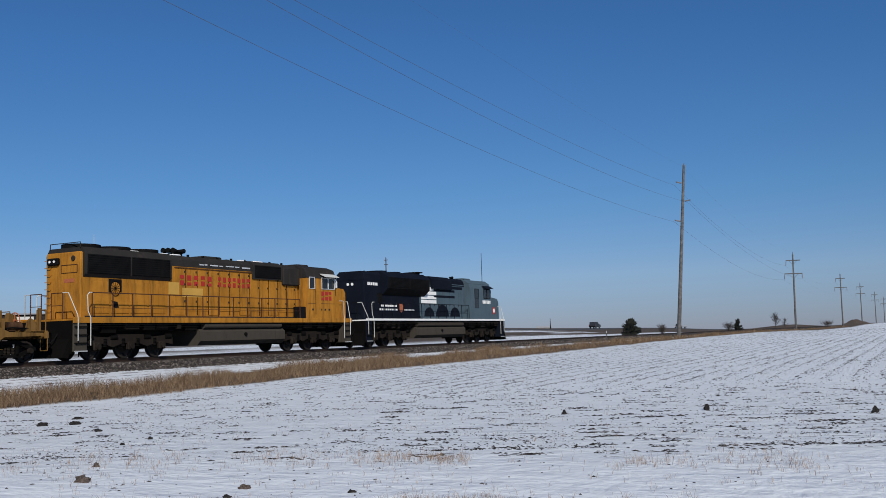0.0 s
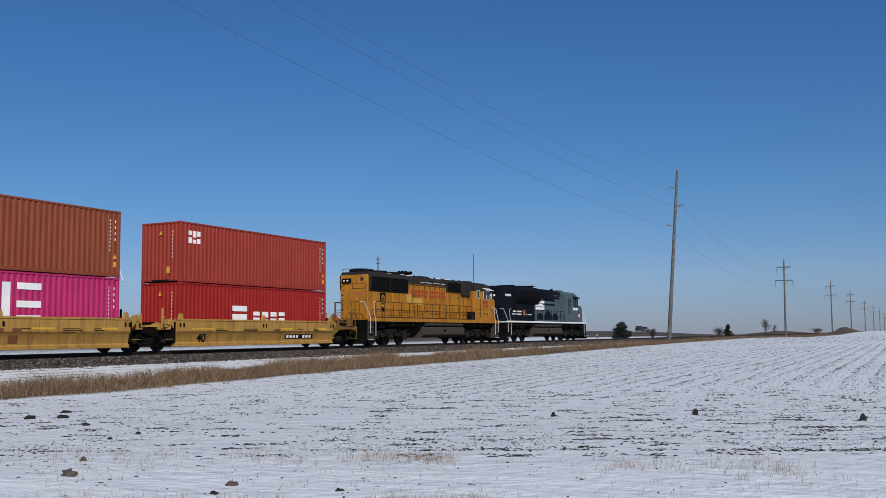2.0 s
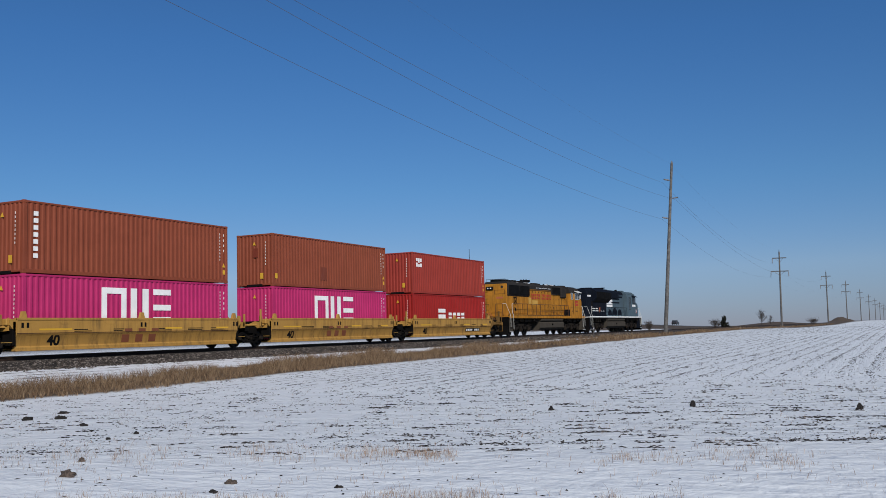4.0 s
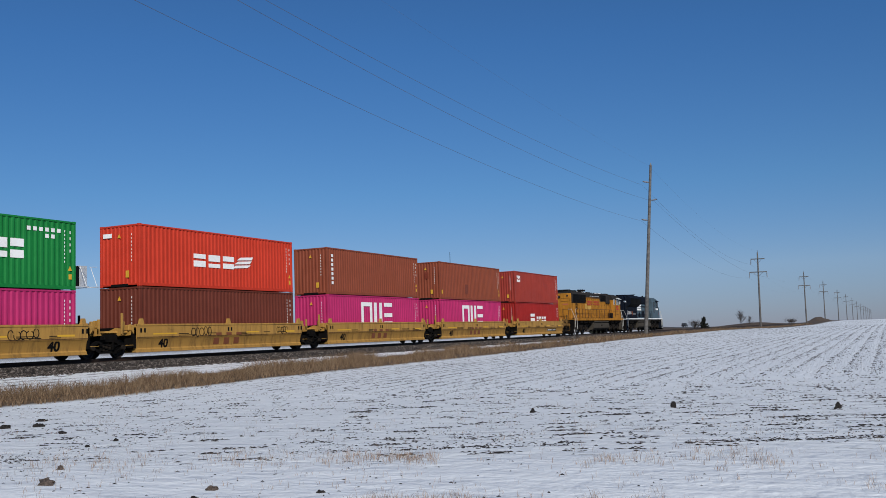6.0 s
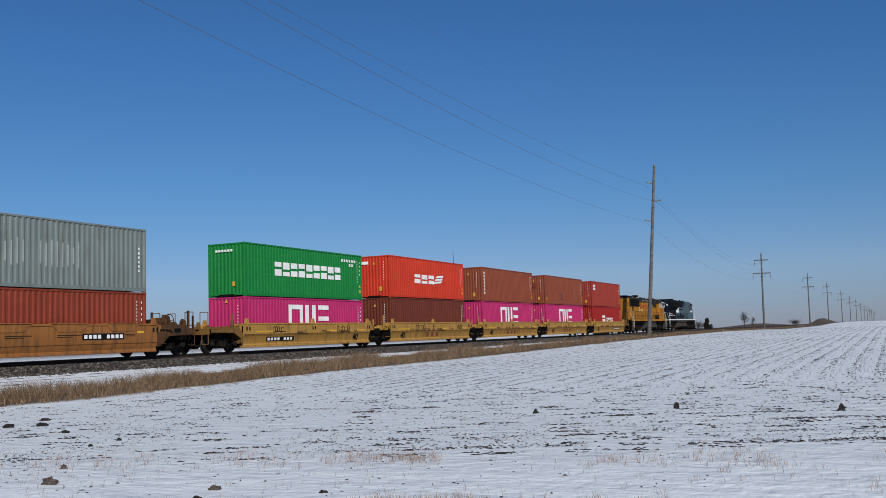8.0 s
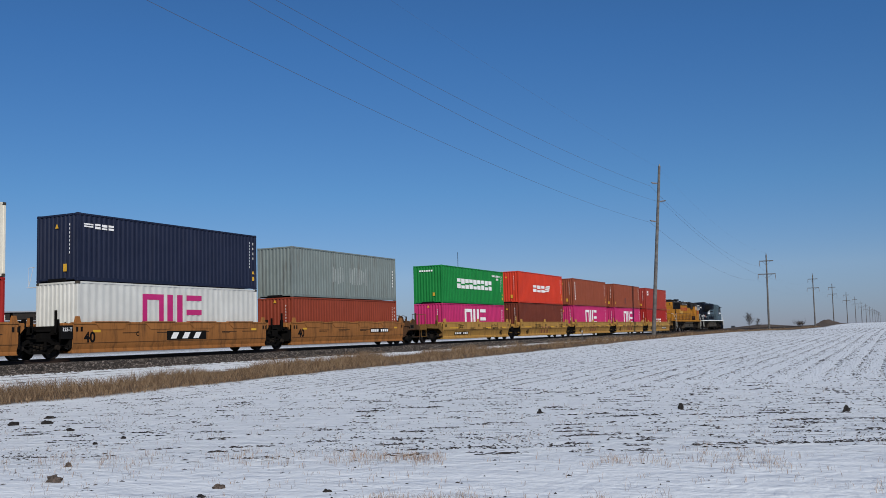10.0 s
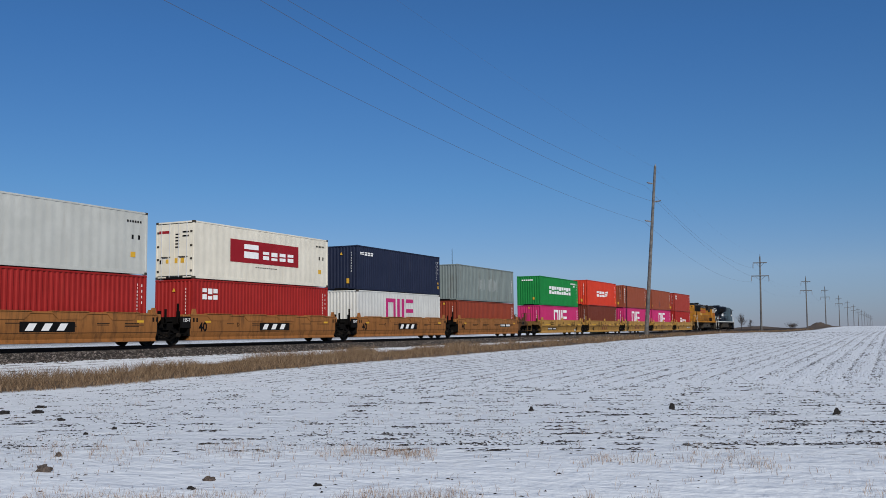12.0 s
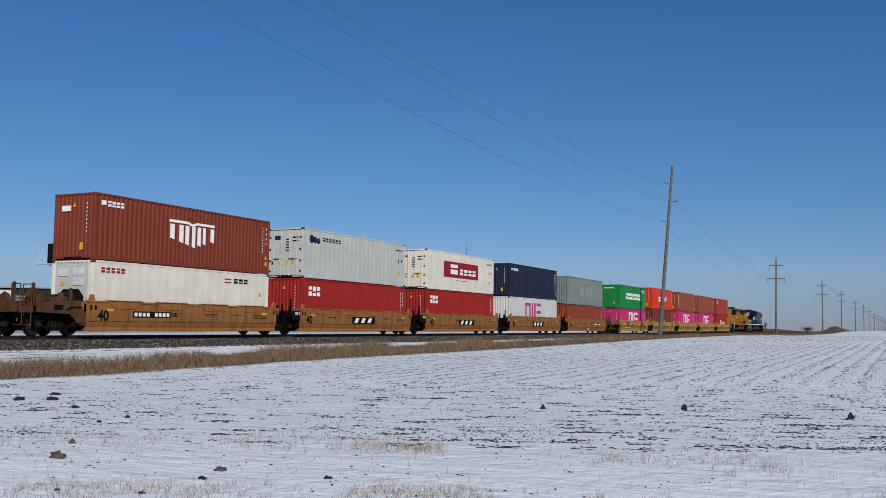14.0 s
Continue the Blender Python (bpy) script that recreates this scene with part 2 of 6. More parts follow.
# ---- building blocks ----
class Shape:
    """Gathers corners and faces of one part."""

    def __init__(self):
        self.v, self.f = [], []

    def add(self, verts, faces):
        k = len(self.v)
        self.v += [tuple(p) for p in verts]
        self.f += [tuple(i + k for i in f) for f in faces]
        return self

    def box(self, x0, x1, y0, y1, z0, z1, bevel=0.0):
        if bevel <= 0:
            return self.add([(x, y, z) for z in (z0, z1) for y in (y0, y1) for x in (x0, x1)],
                            [(0, 2, 3, 1), (4, 5, 7, 6), (0, 1, 5, 4), (2, 6, 7, 3), (0, 4, 6, 2), (1, 3, 7, 5)])
        b = bevel
        ring = lambda i, z: [(x0 + b + i, y0 + i, z), (x1 - b - i, y0 + i, z), (x1 - i, y0 + b + i, z), (x1 - i, y1 - b - i, z),
                             (x1 - b - i, y1 - i, z), (x0 + b + i, y1 - i, z), (x0 + i, y1 - b - i, z), (x0 + i, y0 + b + i, z)]
        vs = ring(b * 0.9, z0) + ring(0, z0 + b) + ring(0, z1 - b) + ring(b * 0.9, z1)
        fs = [tuple(range(7, -1, -1)), tuple(range(24, 32))]
        for k in range(3):
            fs += [(8 * k + i, 8 * k + (i + 1) % 8, 8 * k + 8 + (i + 1) % 8, 8 * k + 8 + i) for i in range(8)]
        return self.add(vs, fs)

    def prism(self, pts, axis, a, b):
        """pts: corners in the plane across the axis; from a to b along it."""
        put = {"x": lambda p, t: (t, p[0], p[1]), "y": lambda p, t: (p[0], t, p[1]), "z": lambda p, t: (p[0], p[1], t)}[axis]
        n = len(pts)
        vs = [put(p, a) for p in pts] + [put(p, b) for p in pts]
        return self.add(vs, [tuple(range(n - 1, -1, -1)), tuple(range(n, 2 * n))] + [(i, (i + 1) % n, n + (i + 1) % n, n + i) for i in range(n)])

    def rod(self, p, q, r, r2=None, n=10):
        p, q = Vector(p), Vector(q)
        r2 = r if r2 is None else r2
        turn = (q - p).to_track_quat("Z", "Y").to_matrix()
        ring = [turn @ Vector((math.cos(2 * math.pi * i / n), math.sin(2 * math.pi * i / n), 0)) for i in range(n)]
        vs = [p + e * r for e in ring] + [q + e * r2 for e in ring]
        return self.add(vs, [tuple(range(n - 1, -1, -1)), tuple(range(n, 2 * n))] + [(i, (i + 1) % n, n + (i + 1) % n, n + i) for i in range(n)])

    def tube(self, pts, r, n=6):
        for p, q in zip(pts, pts[1:]):
            self.rod(p, q, r, n=n)
        return self

    def lathe(self, profile, n=20, axis="x"):
        """profile: (along, radius) pairs round the axis through the origin."""
        vs = []
        for a, r in profile:
            for i in range(n):
                c, s = r * math.cos(2 * math.pi * i / n), r * math.sin(2 * math.pi * i / n)
                vs.append({"x": (a, c, s), "y": (c, a, s), "z": (c, s, a)}[axis])
        m = len(profile)
        fs = [(k * n + i, k * n + (i + 1) % n, (k + 1) * n + (i + 1) % n, (k + 1) * n + i) for k in range(m - 1) for i in range(n)]
        return self.add(vs, fs + [tuple(range(n - 1, -1, -1)), tuple(range((m - 1) * n, m * n))])

    def shift(self, dx, dy, dz):
        self.v = [(x + dx, y + dy, z + dz) for x, y, z in self.v]
        return self

    def mesh(self, name, material):
        me = bpy.data.meshes.new(name)
        me.from_pydata(self.v, [], self.f)
        me.materials.append(material)
        bm = bmesh.new()
        bm.from_mesh(me)
        bmesh.ops.recalc_face_normals(bm, faces=bm.faces)
        bm.to_mesh(me)
        bm.free()
        me.shade_smooth()
        me.set_sharp_from_angle(angle=radians(32))
        return me


def part(name, shape, material, parent=None, label=""):
    ob = new(name, shape.mesh(name, MAT[material] if isinstance(material, str) else material))
    ob.parent = parent
    return tagged(ob, label)


def scatter(name, verts, faces, material, label, category):
    me = bpy.data.meshes.new(name)
    me.from_pydata(verts, [], faces)
    me.materials.append(MAT[material])
    return tagged(new(name, me), label, category, kind="stuff")


# ---- lie of the land ----
TRACK, RAIL_TOP = -32.05, 1.056


def eased(v, a, b):
    t = min(1.0, max(0.0, (v - a) / (b - a)))
    return t * t * (3 - 2 * t)


FIELD_RISE = ((-400, 0.0), (20, -0.02), (35, 0.13), (53, 0.22), (77, 0.40), (110, 0.66), (150, 0.72), (225, 0.50), (300, 0.55), (370, 1.15), (480, 1.50), (700, 1.45), (3000, -8.0))


def land(x, y):
    """Height of the ground: a flat field that rises a little along the railway, its bank, and slow slopes beyond."""
    for (a, za), (b, zb) in zip(FIELD_RISE, FIELD_RISE[1:]):
        if y <= b:
            break
    field = za + (zb - za) * max(0.0, min(1.0, (y - a) / (b - a)))
    u = -x
    bank = 0.60
    near_bank = field + (max(bank, field * 0.9) - field) * min(1.0, max(0.0, (u - 22.0) / 6.5)) + 0.06 * eased(u, 21.3, 22.5) * (1 - eased(u, 24, 26))
    k = 1.0 - 0.30 * eased(y, 140, 250) - 0.50 * eased(y, 250, 560)
    k *= 1.0 - eased(y, 160, 240) * (1 - eased(u / max(y, 1.0), 0.17, 0.26))
    beyond = 0.50 + 0.05 * (min(u, 175) - 37) * k if u > 37 else 0.50
    beyond += 1.45 * math.exp(-((x + 41) / 8.5) ** 2) * math.exp(-((y - 335) / 62.0) ** 2)
    beyond -= 5.0 * eased(y, 420, 900) * (1 - eased(u / max(y, 1.0), 0.20, 0.26))
    z = near_bank if u < 33 else near_bank + (beyond - near_bank) * eased(u, 33, 40)
    z += 0.03 * noise.noise((x * 0.35, y * 0.35, 0)) + 0.12 * noise.noise((x * 0.03, y * 0.03, 3)) * eased(abs(y), 30, 90)
    mound = math.exp(-((x + 26.0) / 2.6) ** 2) * math.exp(-((y - 412) / 42.0) ** 2) * (2.1 + 0.9 * noise.noise((x * 0.5, y * 0.06, 9)))
    return z + mound * (1 - eased(u, 27, 29))


def spread(*runs):
    out = []
    for a, b, step in runs:
        out += list(np.arange(a, b, step))
    return out + [runs[-1][1]]


gx = spread((-2600, -600, 200), (-600, -180, 30), (-180, -60, 6), (-60, -36, 2), (-36, -20, 0.5), (-20, 12, 1.0), (12, 60, 4), (60, 240, 20), (240, 600, 60), (600, 2600, 250))
gy = spread((-1200, -200, 100), (-200, -20, 12), (-20, 4, 2), (4, 90, 0.8), (90, 200, 2.5), (200, 480, 6), (480, 900, 30), (900, 3000, 150))
gv = [(x, y, land(x, y)) for y in gy for x in gx]
gw = len(gx)
gf = [(j * gw + i, j * gw + i + 1, (j + 1) * gw + i + 1, (j + 1) * gw + i) for j in range(len(gy) - 1) for i in range(gw - 1)]
gm = bpy.data.meshes.new("ground")
gm.from_pydata(gv, [], gf)
gm.materials.append(MAT["ground"])
gm.shade_smooth()
ground = tagged(new("ground", gm), "snow-dusted ploughed field with dark soil furrows and brown verges", "ground", kind="structure")

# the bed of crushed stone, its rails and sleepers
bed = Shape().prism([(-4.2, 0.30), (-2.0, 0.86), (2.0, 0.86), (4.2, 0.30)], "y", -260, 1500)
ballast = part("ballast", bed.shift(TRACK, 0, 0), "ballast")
tagged(ballast, "grey-brown crushed stone ballast bed under the rails", "ballast", kind="structure")
RAIL_FORM = [(-0.075, 0), (0.075, 0), (0.075, 0.012), (0.012, 0.035), (0.010, 0.130), (0.037, 0.142), (0.037, 0.172), (-0.037, 0.172), (-0.037, 0.142), (-0.010, 0.130), (-0.012, 0.035), (-0.075, 0.012)]
for side in (-0.755, 0.755):
    r = part("rail", Shape().prism(RAIL_FORM, "y", -260, 1500).shift(TRACK + side, 0, RAIL_TOP - 0.172), "rail")
    tagged(r, "rusty brown steel rail with a worn head", "rail", "rails", kind="structure")

# ---- the train: each vehicle and box rolls with the same speed ----
SPEED, HOME = 11.672, 14.0
ROLLING, WHEELS = [], []          # (thing, metres along the train, height) and (wheelset, radius)


def rides(ob, along, height=0.0):
    ROLLING.append((ob, along, height))
    ob.location = (TRACK, along - SPEED * HOME, RAIL_TOP + height)
    return ob


def thing(name, label, category, group=""):
    return tagged(new(name), label, category, group)


def wheelset(parent, y, radius, width=0.135):
    """An axle with its two flanged wheels; the camera sees their outer faces."""
    s = Shape().rod((-0.95, 0, 0), (0.95, 0, 0), 0.085, n=10)
    for side in (-1, 1):
        a, r = side * 0.69, radius
        s.lathe([(a, r + 0.028), (a + side * 0.03, r + 0.028), (a + side * 0.045, r), (a + side * width, r - 0.006),
                 (a + side * width, r - 0.07), (a + side * 0.08, r - 0.10), (a + side * 0.06, r * 0.45), (a + side * 0.12, r * 0.30), (a + side * 0.13, 0.06)], 24)
        for k in range(4):
            c, q = math.cos(k * math.pi / 2), math.sin(k * math.pi / 2)
            s.rod((side * 0.80, c * r * 0.62, q * r * 0.62), (side * 0.82, c * r * 0.62, q * r * 0.62), 0.05, n=8)
    w = part("wheelset", s, "tread", parent)
    w.location = (0, y, radius)
    WHEELS.append((w, radius))
    return w


def freight_truck(parent, y):
    """A two-axle truck: bolster with springs, two cast side frames, bearing caps."""
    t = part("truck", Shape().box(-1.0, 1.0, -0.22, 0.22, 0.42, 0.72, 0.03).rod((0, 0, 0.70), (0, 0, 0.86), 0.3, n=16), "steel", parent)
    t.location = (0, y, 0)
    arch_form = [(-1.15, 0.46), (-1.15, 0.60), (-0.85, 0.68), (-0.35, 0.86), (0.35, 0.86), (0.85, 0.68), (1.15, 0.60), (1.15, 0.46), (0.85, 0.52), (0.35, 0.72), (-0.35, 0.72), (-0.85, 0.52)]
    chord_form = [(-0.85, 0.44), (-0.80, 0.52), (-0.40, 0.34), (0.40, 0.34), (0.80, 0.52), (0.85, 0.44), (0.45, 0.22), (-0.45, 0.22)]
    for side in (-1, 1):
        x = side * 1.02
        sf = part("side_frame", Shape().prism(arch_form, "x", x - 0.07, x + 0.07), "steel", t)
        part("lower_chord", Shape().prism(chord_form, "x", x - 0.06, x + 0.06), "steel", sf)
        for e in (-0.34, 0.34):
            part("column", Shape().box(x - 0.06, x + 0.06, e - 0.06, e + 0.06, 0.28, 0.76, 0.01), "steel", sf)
        for e in (-0.89, 0.89):
            part("bearing_cap", Shape().rod((x + side * 0.04, e, 0.46), (x + side * 0.16, e, 0.46), 0.13, 0.10, 12), "dusty", t)
        for e in (-0.18, 0, 0.18):
            part("spring", Shape().lathe([(0.33 + k * 0.0275, 0.075 if k % 2 else 0.052) for k in range(11)], 10, "z").shift(x, e, 0), "dusty", t)
    for e in (-0.89, 0.89):
        wheelset(t, e, 0.42)
    return t


def coupler(parent, y, way):
    s = Shape().box(-0.12, 0.12, min(y, y - way * 0.9), max(y, y - way * 0.9), 0.72, 0.98, 0.02)
    s.prism([(-0.24, y - way * 0.30), (0.20, y - way * 0.30), (0.26, y + way * 0.02), (0.06, y + way * 0.06), (0.02, y - way * 0.08), (-0.14, y - way * 0.06), (-0.22, y + way * 0.05)], "z", 0.68, 1.02)
    part("coupler", s, "steel", parent)
    part("air_hose", Shape().tube([(0.30, y - way * 0.5, 0.85), (0.34, y - way * 0.3, 0.60), (0.30, y - way * 0.05, 0.42), (0.22, y, 0.45)], 0.03), "black", parent)


def blocks(parent, name, rows, material, x=1.214, thick=0.006):
    """Writing and badges as plain raised bars: rows of (y0, y1, z0, z1)."""
    for y0, y1, z0, z1 in rows:
        bar = part(name, Shape().box(x - thick, x, y0, y1, z0, z1), material, parent)
    return bar


def lettering(y0, y1, z0, z1, count, gap=0.22):
    """Plain stacked bars in place of letters."""
    out, w = [], (y1 - y0) / count
    for k in range(count):
        a, b, h = y0 + k * w, y0 + (k + 0.94 - gap) * w, z1 - z0
        cut = z0 + h * (0.56, 0.40, 0.50)[k % 3]
        out += [(a, b, z0, cut - h * 0.09), (a, b, cut + h * 0.09, z1)]
    return out


def corrugated(length, half, z0, z1, pitch, depth, side):
    """A sheet with trapezoid folds along y at x = side * half, folds pressed inwards."""
    n = max(2, round(length / pitch))
    p = length / n
    ys, ds = [], []
    for k in range(n):
        for f, d in ((0.0, 0), (0.30, 0), (0.50, 1), (0.80, 1)):
            ys.append(k * p + f * p)
            ds.append(d)
    ys.append(length)
    ds.append(0)
    vs = [(side * (half - d * depth), y, z) for z in (z0, z1) for y, d in zip(ys, ds)]
    m = len(ys)
    return vs, [(i, i + 1, m + i + 1, m + i) for i in range(m - 1)]


LONG, WIDE = 12.19, 2.438


def container(paint, tall, label, style="dry"):
    """A forty-foot box: frame of posts and rails, folded or smooth walls, roof, doors or machinery at its end."""
    base = thing("shipping_container", label, "container", "containers on the train")
    h, w = tall, WIDE / 2
    ribs = {"dry": (0.276, 0.036), "smooth": (0.50, 0.011), "machine": (0.60, 0.009), "fluted": (0.40, 0.020)}[style]
    for side in (-1, 1):
        vs, fs = corrugated(LONG - 0.20, w - 0.012, 0.15, h - 0.07, *ribs, side)
        part("side_wall", Shape().add([(x, y + 0.10, z) for x, y, z in vs], fs), paint, base)
        s = Shape().box(side * w - 0.05 if side > 0 else -w, w if side > 0 else -w + 0.05, 0.12, LONG - 0.12, h - 0.09, h - 0.012, 0.008)
        part("top_rail", s, paint, base)
        s = Shape().box(w - 0.06 if side > 0 else -w + 0.008, w - 0.008 if side > 0 else -w + 0.06, 0.12, LONG - 0.12, 0.02, 0.17, 0.01)
        part("bottom_rail", s, paint, base)
        for y in (0.0, LONG - 0.12):
            x0 = w - 0.12 if side > 0 else -w
            part("corner_post", Shape().box(x0, x0 + 0.12, y, y + 0.12, 0.115, h - 0.115, 0.015), paint, base)
            for z in (0.0, h - 0.118):
                c = Shape().box(x0 - 0.03 if side > 0 else x0 - 0.004, x0 + 0.124 if side > 0 else x0 + 0.15, y - 0.004 if y == 0 else y - 0.05, y + 0.17 if y == 0 else y + 0.124, z, z + 0.118, 0.012)
                part("corner_casting", c, paint if style == "dry" else "tank", base)
    n = 42
    roof = Shape()
    vs, ys = [], []
    for k in range(n + 1):
        y = 0.1 + (LONG - 0.2) * k / n
        ys += [(y, 0.0), (y + 0.06, 0.0), (y + 0.10, 0.018), (y + 0.20, 0.018)] if k < n else [(y, 0.0)]
    for x in (-w + 0.04, w - 0.04):
        vs += [(x, y, h - 0.03 - d) for y, d in ys]
    m = len(ys)
    part("roof", roof.add(vs, [(i, i + 1, m + i + 1, m + i) for i in range(m - 1)]), paint, base)
    part("floor", Shape().box(-w + 0.06, w - 0.06, 0.1, LONG - 0.1, 0.10, 0.16), "steel", base)
    # front wall with folds
    end = Shape()
    k = 9
    pts = []
    for i in range(k):
        a = -w + 0.12 + (WIDE - 0.24) * i / k
        s = (WIDE - 0.24) / k
        pts += [(a, 0.0), (a + s * 0.3, 0.0), (a + s * 0.5, 0.045), (a + s * 0.8, 0.045)]
    pts.append((w - 0.12, 0.0))
    m = len(pts)
    for yy, sgn in ((LONG - 0.02, -1), (0.02, 1)):
        e = Shape().add([(x, yy + sgn * d, z) for z in (0.14, h - 0.08) for x, d in pts], [(i, i + 1, m + i + 1, m + i) for i in range(m - 1)])
        if yy > 1 or style != "smooth":
            part("end_wall", e, paint, base)
        part("end_rail", Shape().box(-w + 0.12, w - 0.12, min(yy, yy + sgn * 0.1), max(yy, yy + sgn * 0.1), h - 0.10, h - 0.012, 0.01), paint, base)
        part("end_rail", Shape().box(-w + 0.12, w - 0.12, min(yy, yy + sgn * 0.1), max(yy, yy + sgn * 0.1), 0.06, 0.15, 0.01), paint, base)
    # no hollow here: the gooseneck tunnel's shade is a solid black block
    part("gooseneck_tunnel_shade", Shape().box(-0.52, 0.52, -0.006, 0.10, 0.01, 0.13), "black", base)
    if style == "smooth":
        for x0, x1 in ((-w + 0.13, -0.01), (0.01, w - 0.13)):
            d = part("door", Shape().box(x0, x1, 0.005, 0.07, 0.16, h - 0.12, 0.012), paint, base)
            for x in (x0 + 0.28, x1 - 0.28):
                part("lock_rod", Shape().rod((x, -0.03, 0.10), (x, -0.03, h - 0.08), 0.020, n=8), "silver", d)
                part("door_handle", Shape().box(x - 0.04, x + 0.40 if x < (x0 + x1) / 2 else x + 0.05, -0.05, -0.02, 1.08, 1.13, 0.008), "tank", d)
            for z in (0.35, 0.95, 1.6, 2.3):
                hx = x0 + 0.03 if x0 < -0.5 else x1 - 0.03
                part("hinge", Shape().box(hx - 0.07, hx + 0.07, -0.02, 0.01, z, z + 0.10, 0.01), "tank", d)
            for gz in (0.15, h - 0.13):
                part("gasket", Shape().box(x0, x1, -0.004, 0.02, gz, gz + 0.02), "black", d)
    return base


def end_marks(base, x_z, material, y=-0.012):
    """Small plain decals on the rear wall: (x0, x1, z0, z1)."""
    for x0, x1, z0, z1 in x_z:
        part("end_mark", Shape().box(x0, x1, y, y + 0.006, z0, z1), material, base)


def usual_marks(base, tall, ink="white", rear=True):
    """The owner's code as thin upright bars by the posts, a warning triangle and a yellow plate."""
    blocks(base, "code_mark", [(LONG - 0.61, LONG - 0.575, tall - 0.40 - 0.16 * k - 0.09, tall - 0.40 - 0.16 * k) for k in range(9)]
           + [(LONG - 0.33, LONG - 0.285, tall - 0.42 - 0.26 * k - 0.12, tall - 0.42 - 0.26 * k) for k in range(4)], ink)
    part("warning_plate", Shape().box(1.208, 1.214, LONG - 0.38, LONG - 0.22, 0.44, 0.66), "label_yellow", base)
    part("warning_triangle", Shape().prism([(LONG - 0.42, 0.80), (LONG - 0.20, 0.80), (LONG - 0.31, 1.0)], "x", 1.208, 1.214), "label_yellow", base)
    if rear:
        end_marks(base, [(0.74, 0.775, tall - 0.45 - 0.17 * k - 0.09, tall - 0.45 - 0.17 * k) for k in range(8)], ink)
        end_marks(base, [(0.40, 0.60, 0.42, 0.74)], "label_yellow")
        part("warning_triangle", Shape().prism([(-0.10, 2.28), (0.10, 2.28), (0.0, 2.48)], "y", -0.012, -0.006), "label_yellow", base)


PAINT = {
    "dull_red": painted("dull_red_box", (0.250, 0.031, 0.021), (0.13, 0.04, 0.03), 0.28),
    "bright_red": painted("bright_red_box", (0.255, 0.012, 0.010), (0.13, 0.03, 0.02), 0.25),
    "russet": painted("russet_box", (0.200, 0.048, 0.023), (0.10, 0.040, 0.025), 0.45),
    "russet_dark": painted("dark_russet_box", (0.162, 0.031, 0.016), (0.09, 0.035, 0.025), 0.35),
    "russet_deep": painted("deep_russet_box", (0.112, 0.024, 0.013), (0.07, 0.028, 0.02), 0.35),
    "russet_patch": painted("repair_paint", (0.165, 0.040, 0.021), (0.09, 0.035, 0.02), 0.4),
    "magenta": painted("magenta_box", (0.385, 0.020, 0.110), (0.22, 0.04, 0.08), 0.18),
    "orange_red": painted("orange_red_box", (0.46, 0.034, 0.014), (0.22, 0.05, 0.03), 0.18),
    "green": painted("green_box", (0.005, 0.165, 0.033), (0.03, 0.09, 0.03), 0.20),
    "grey": painted("grey_box", (0.150, 0.182, 0.178), (0.085, 0.072, 0.060), 0.55, runs=0.47),
    "rust": painted("rust_orange_box", (0.195, 0.034, 0.016), (0.12, 0.04, 0.025), 0.40),
    "navy": painted("navy_box", (0.009, 0.014, 0.036), (0.05, 0.05, 0.06), 0.25),
    "cold_white": painted("cold_white_box", (0.52, 0.525, 0.50), (0.33, 0.30, 0.27), 0.35),
    "cream": painted("cream_reefer", (0.63, 0.595, 0.50), (0.42, 0.36, 0.28), 0.30),
    "pale_grey": painted("pale_grey_reefer", (0.43, 0.44, 0.41), (0.36, 0.33, 0.28), 0.35),
    "crimson": painted("crimson_banner", (0.25, 0.008, 0.014), dirt=0.15),
    "pale_patch": painted("overpainted_patch", (0.30, 0.325, 0.32), dirt=0.35),
    "sign_magenta": painted("magenta_lettering", (0.42, 0.02, 0.14), dirt=0.2),
}
MAT.update(PAINT)
HIGH, LOW = 2.896, 2.591
FLOOR = 0.335


def stack(front, lower, upper):
    rear = front - LONG
    rides(lower[0], rear, FLOOR)
    rides(upper[0], rear, FLOOR + lower[1] + 0.012)


def trade_letters(base, y0, y1, z0, z1, material):
    """A badge of three plain figures: an open arch, two posts, a stack of bars."""
    w, t = (y1 - y0), 0.30
    a1, b0, b1, c0 = y0 + w * 0.34, y0 + w * 0.40, y0 + w * 0.66, y0 + w * 0.73
    arch = [(y0, z0), (y0 + t, z0), (y0 + t, z1 - 0.26), (a1 - t, z1 - 0.26), (a1 - t, z0), (a1, z0), (a1, z1), (y0, z1)]
    part("badge_arch", Shape().prism(arch, "x", 1.208, 1.214), material, base)
    blocks(base, "badge_bar", [(b0, b0 + t * 1.25, z0, z1), (b1 - t * 1.25, b1, z0, z1), (c0, y1, z1 - 0.26, z1),
                               (c0, y1, (z0 + z1) / 2 - 0.2, (z0 + z1) / 2 + 0.06), (c0, y1, z0, z0 + 0.26)], material)


PACK_A = [185.71 - 15.89 * k for k in range(5)]
PACK_B = [102.72, 87.26, 71.55, 56.18, 40.88]


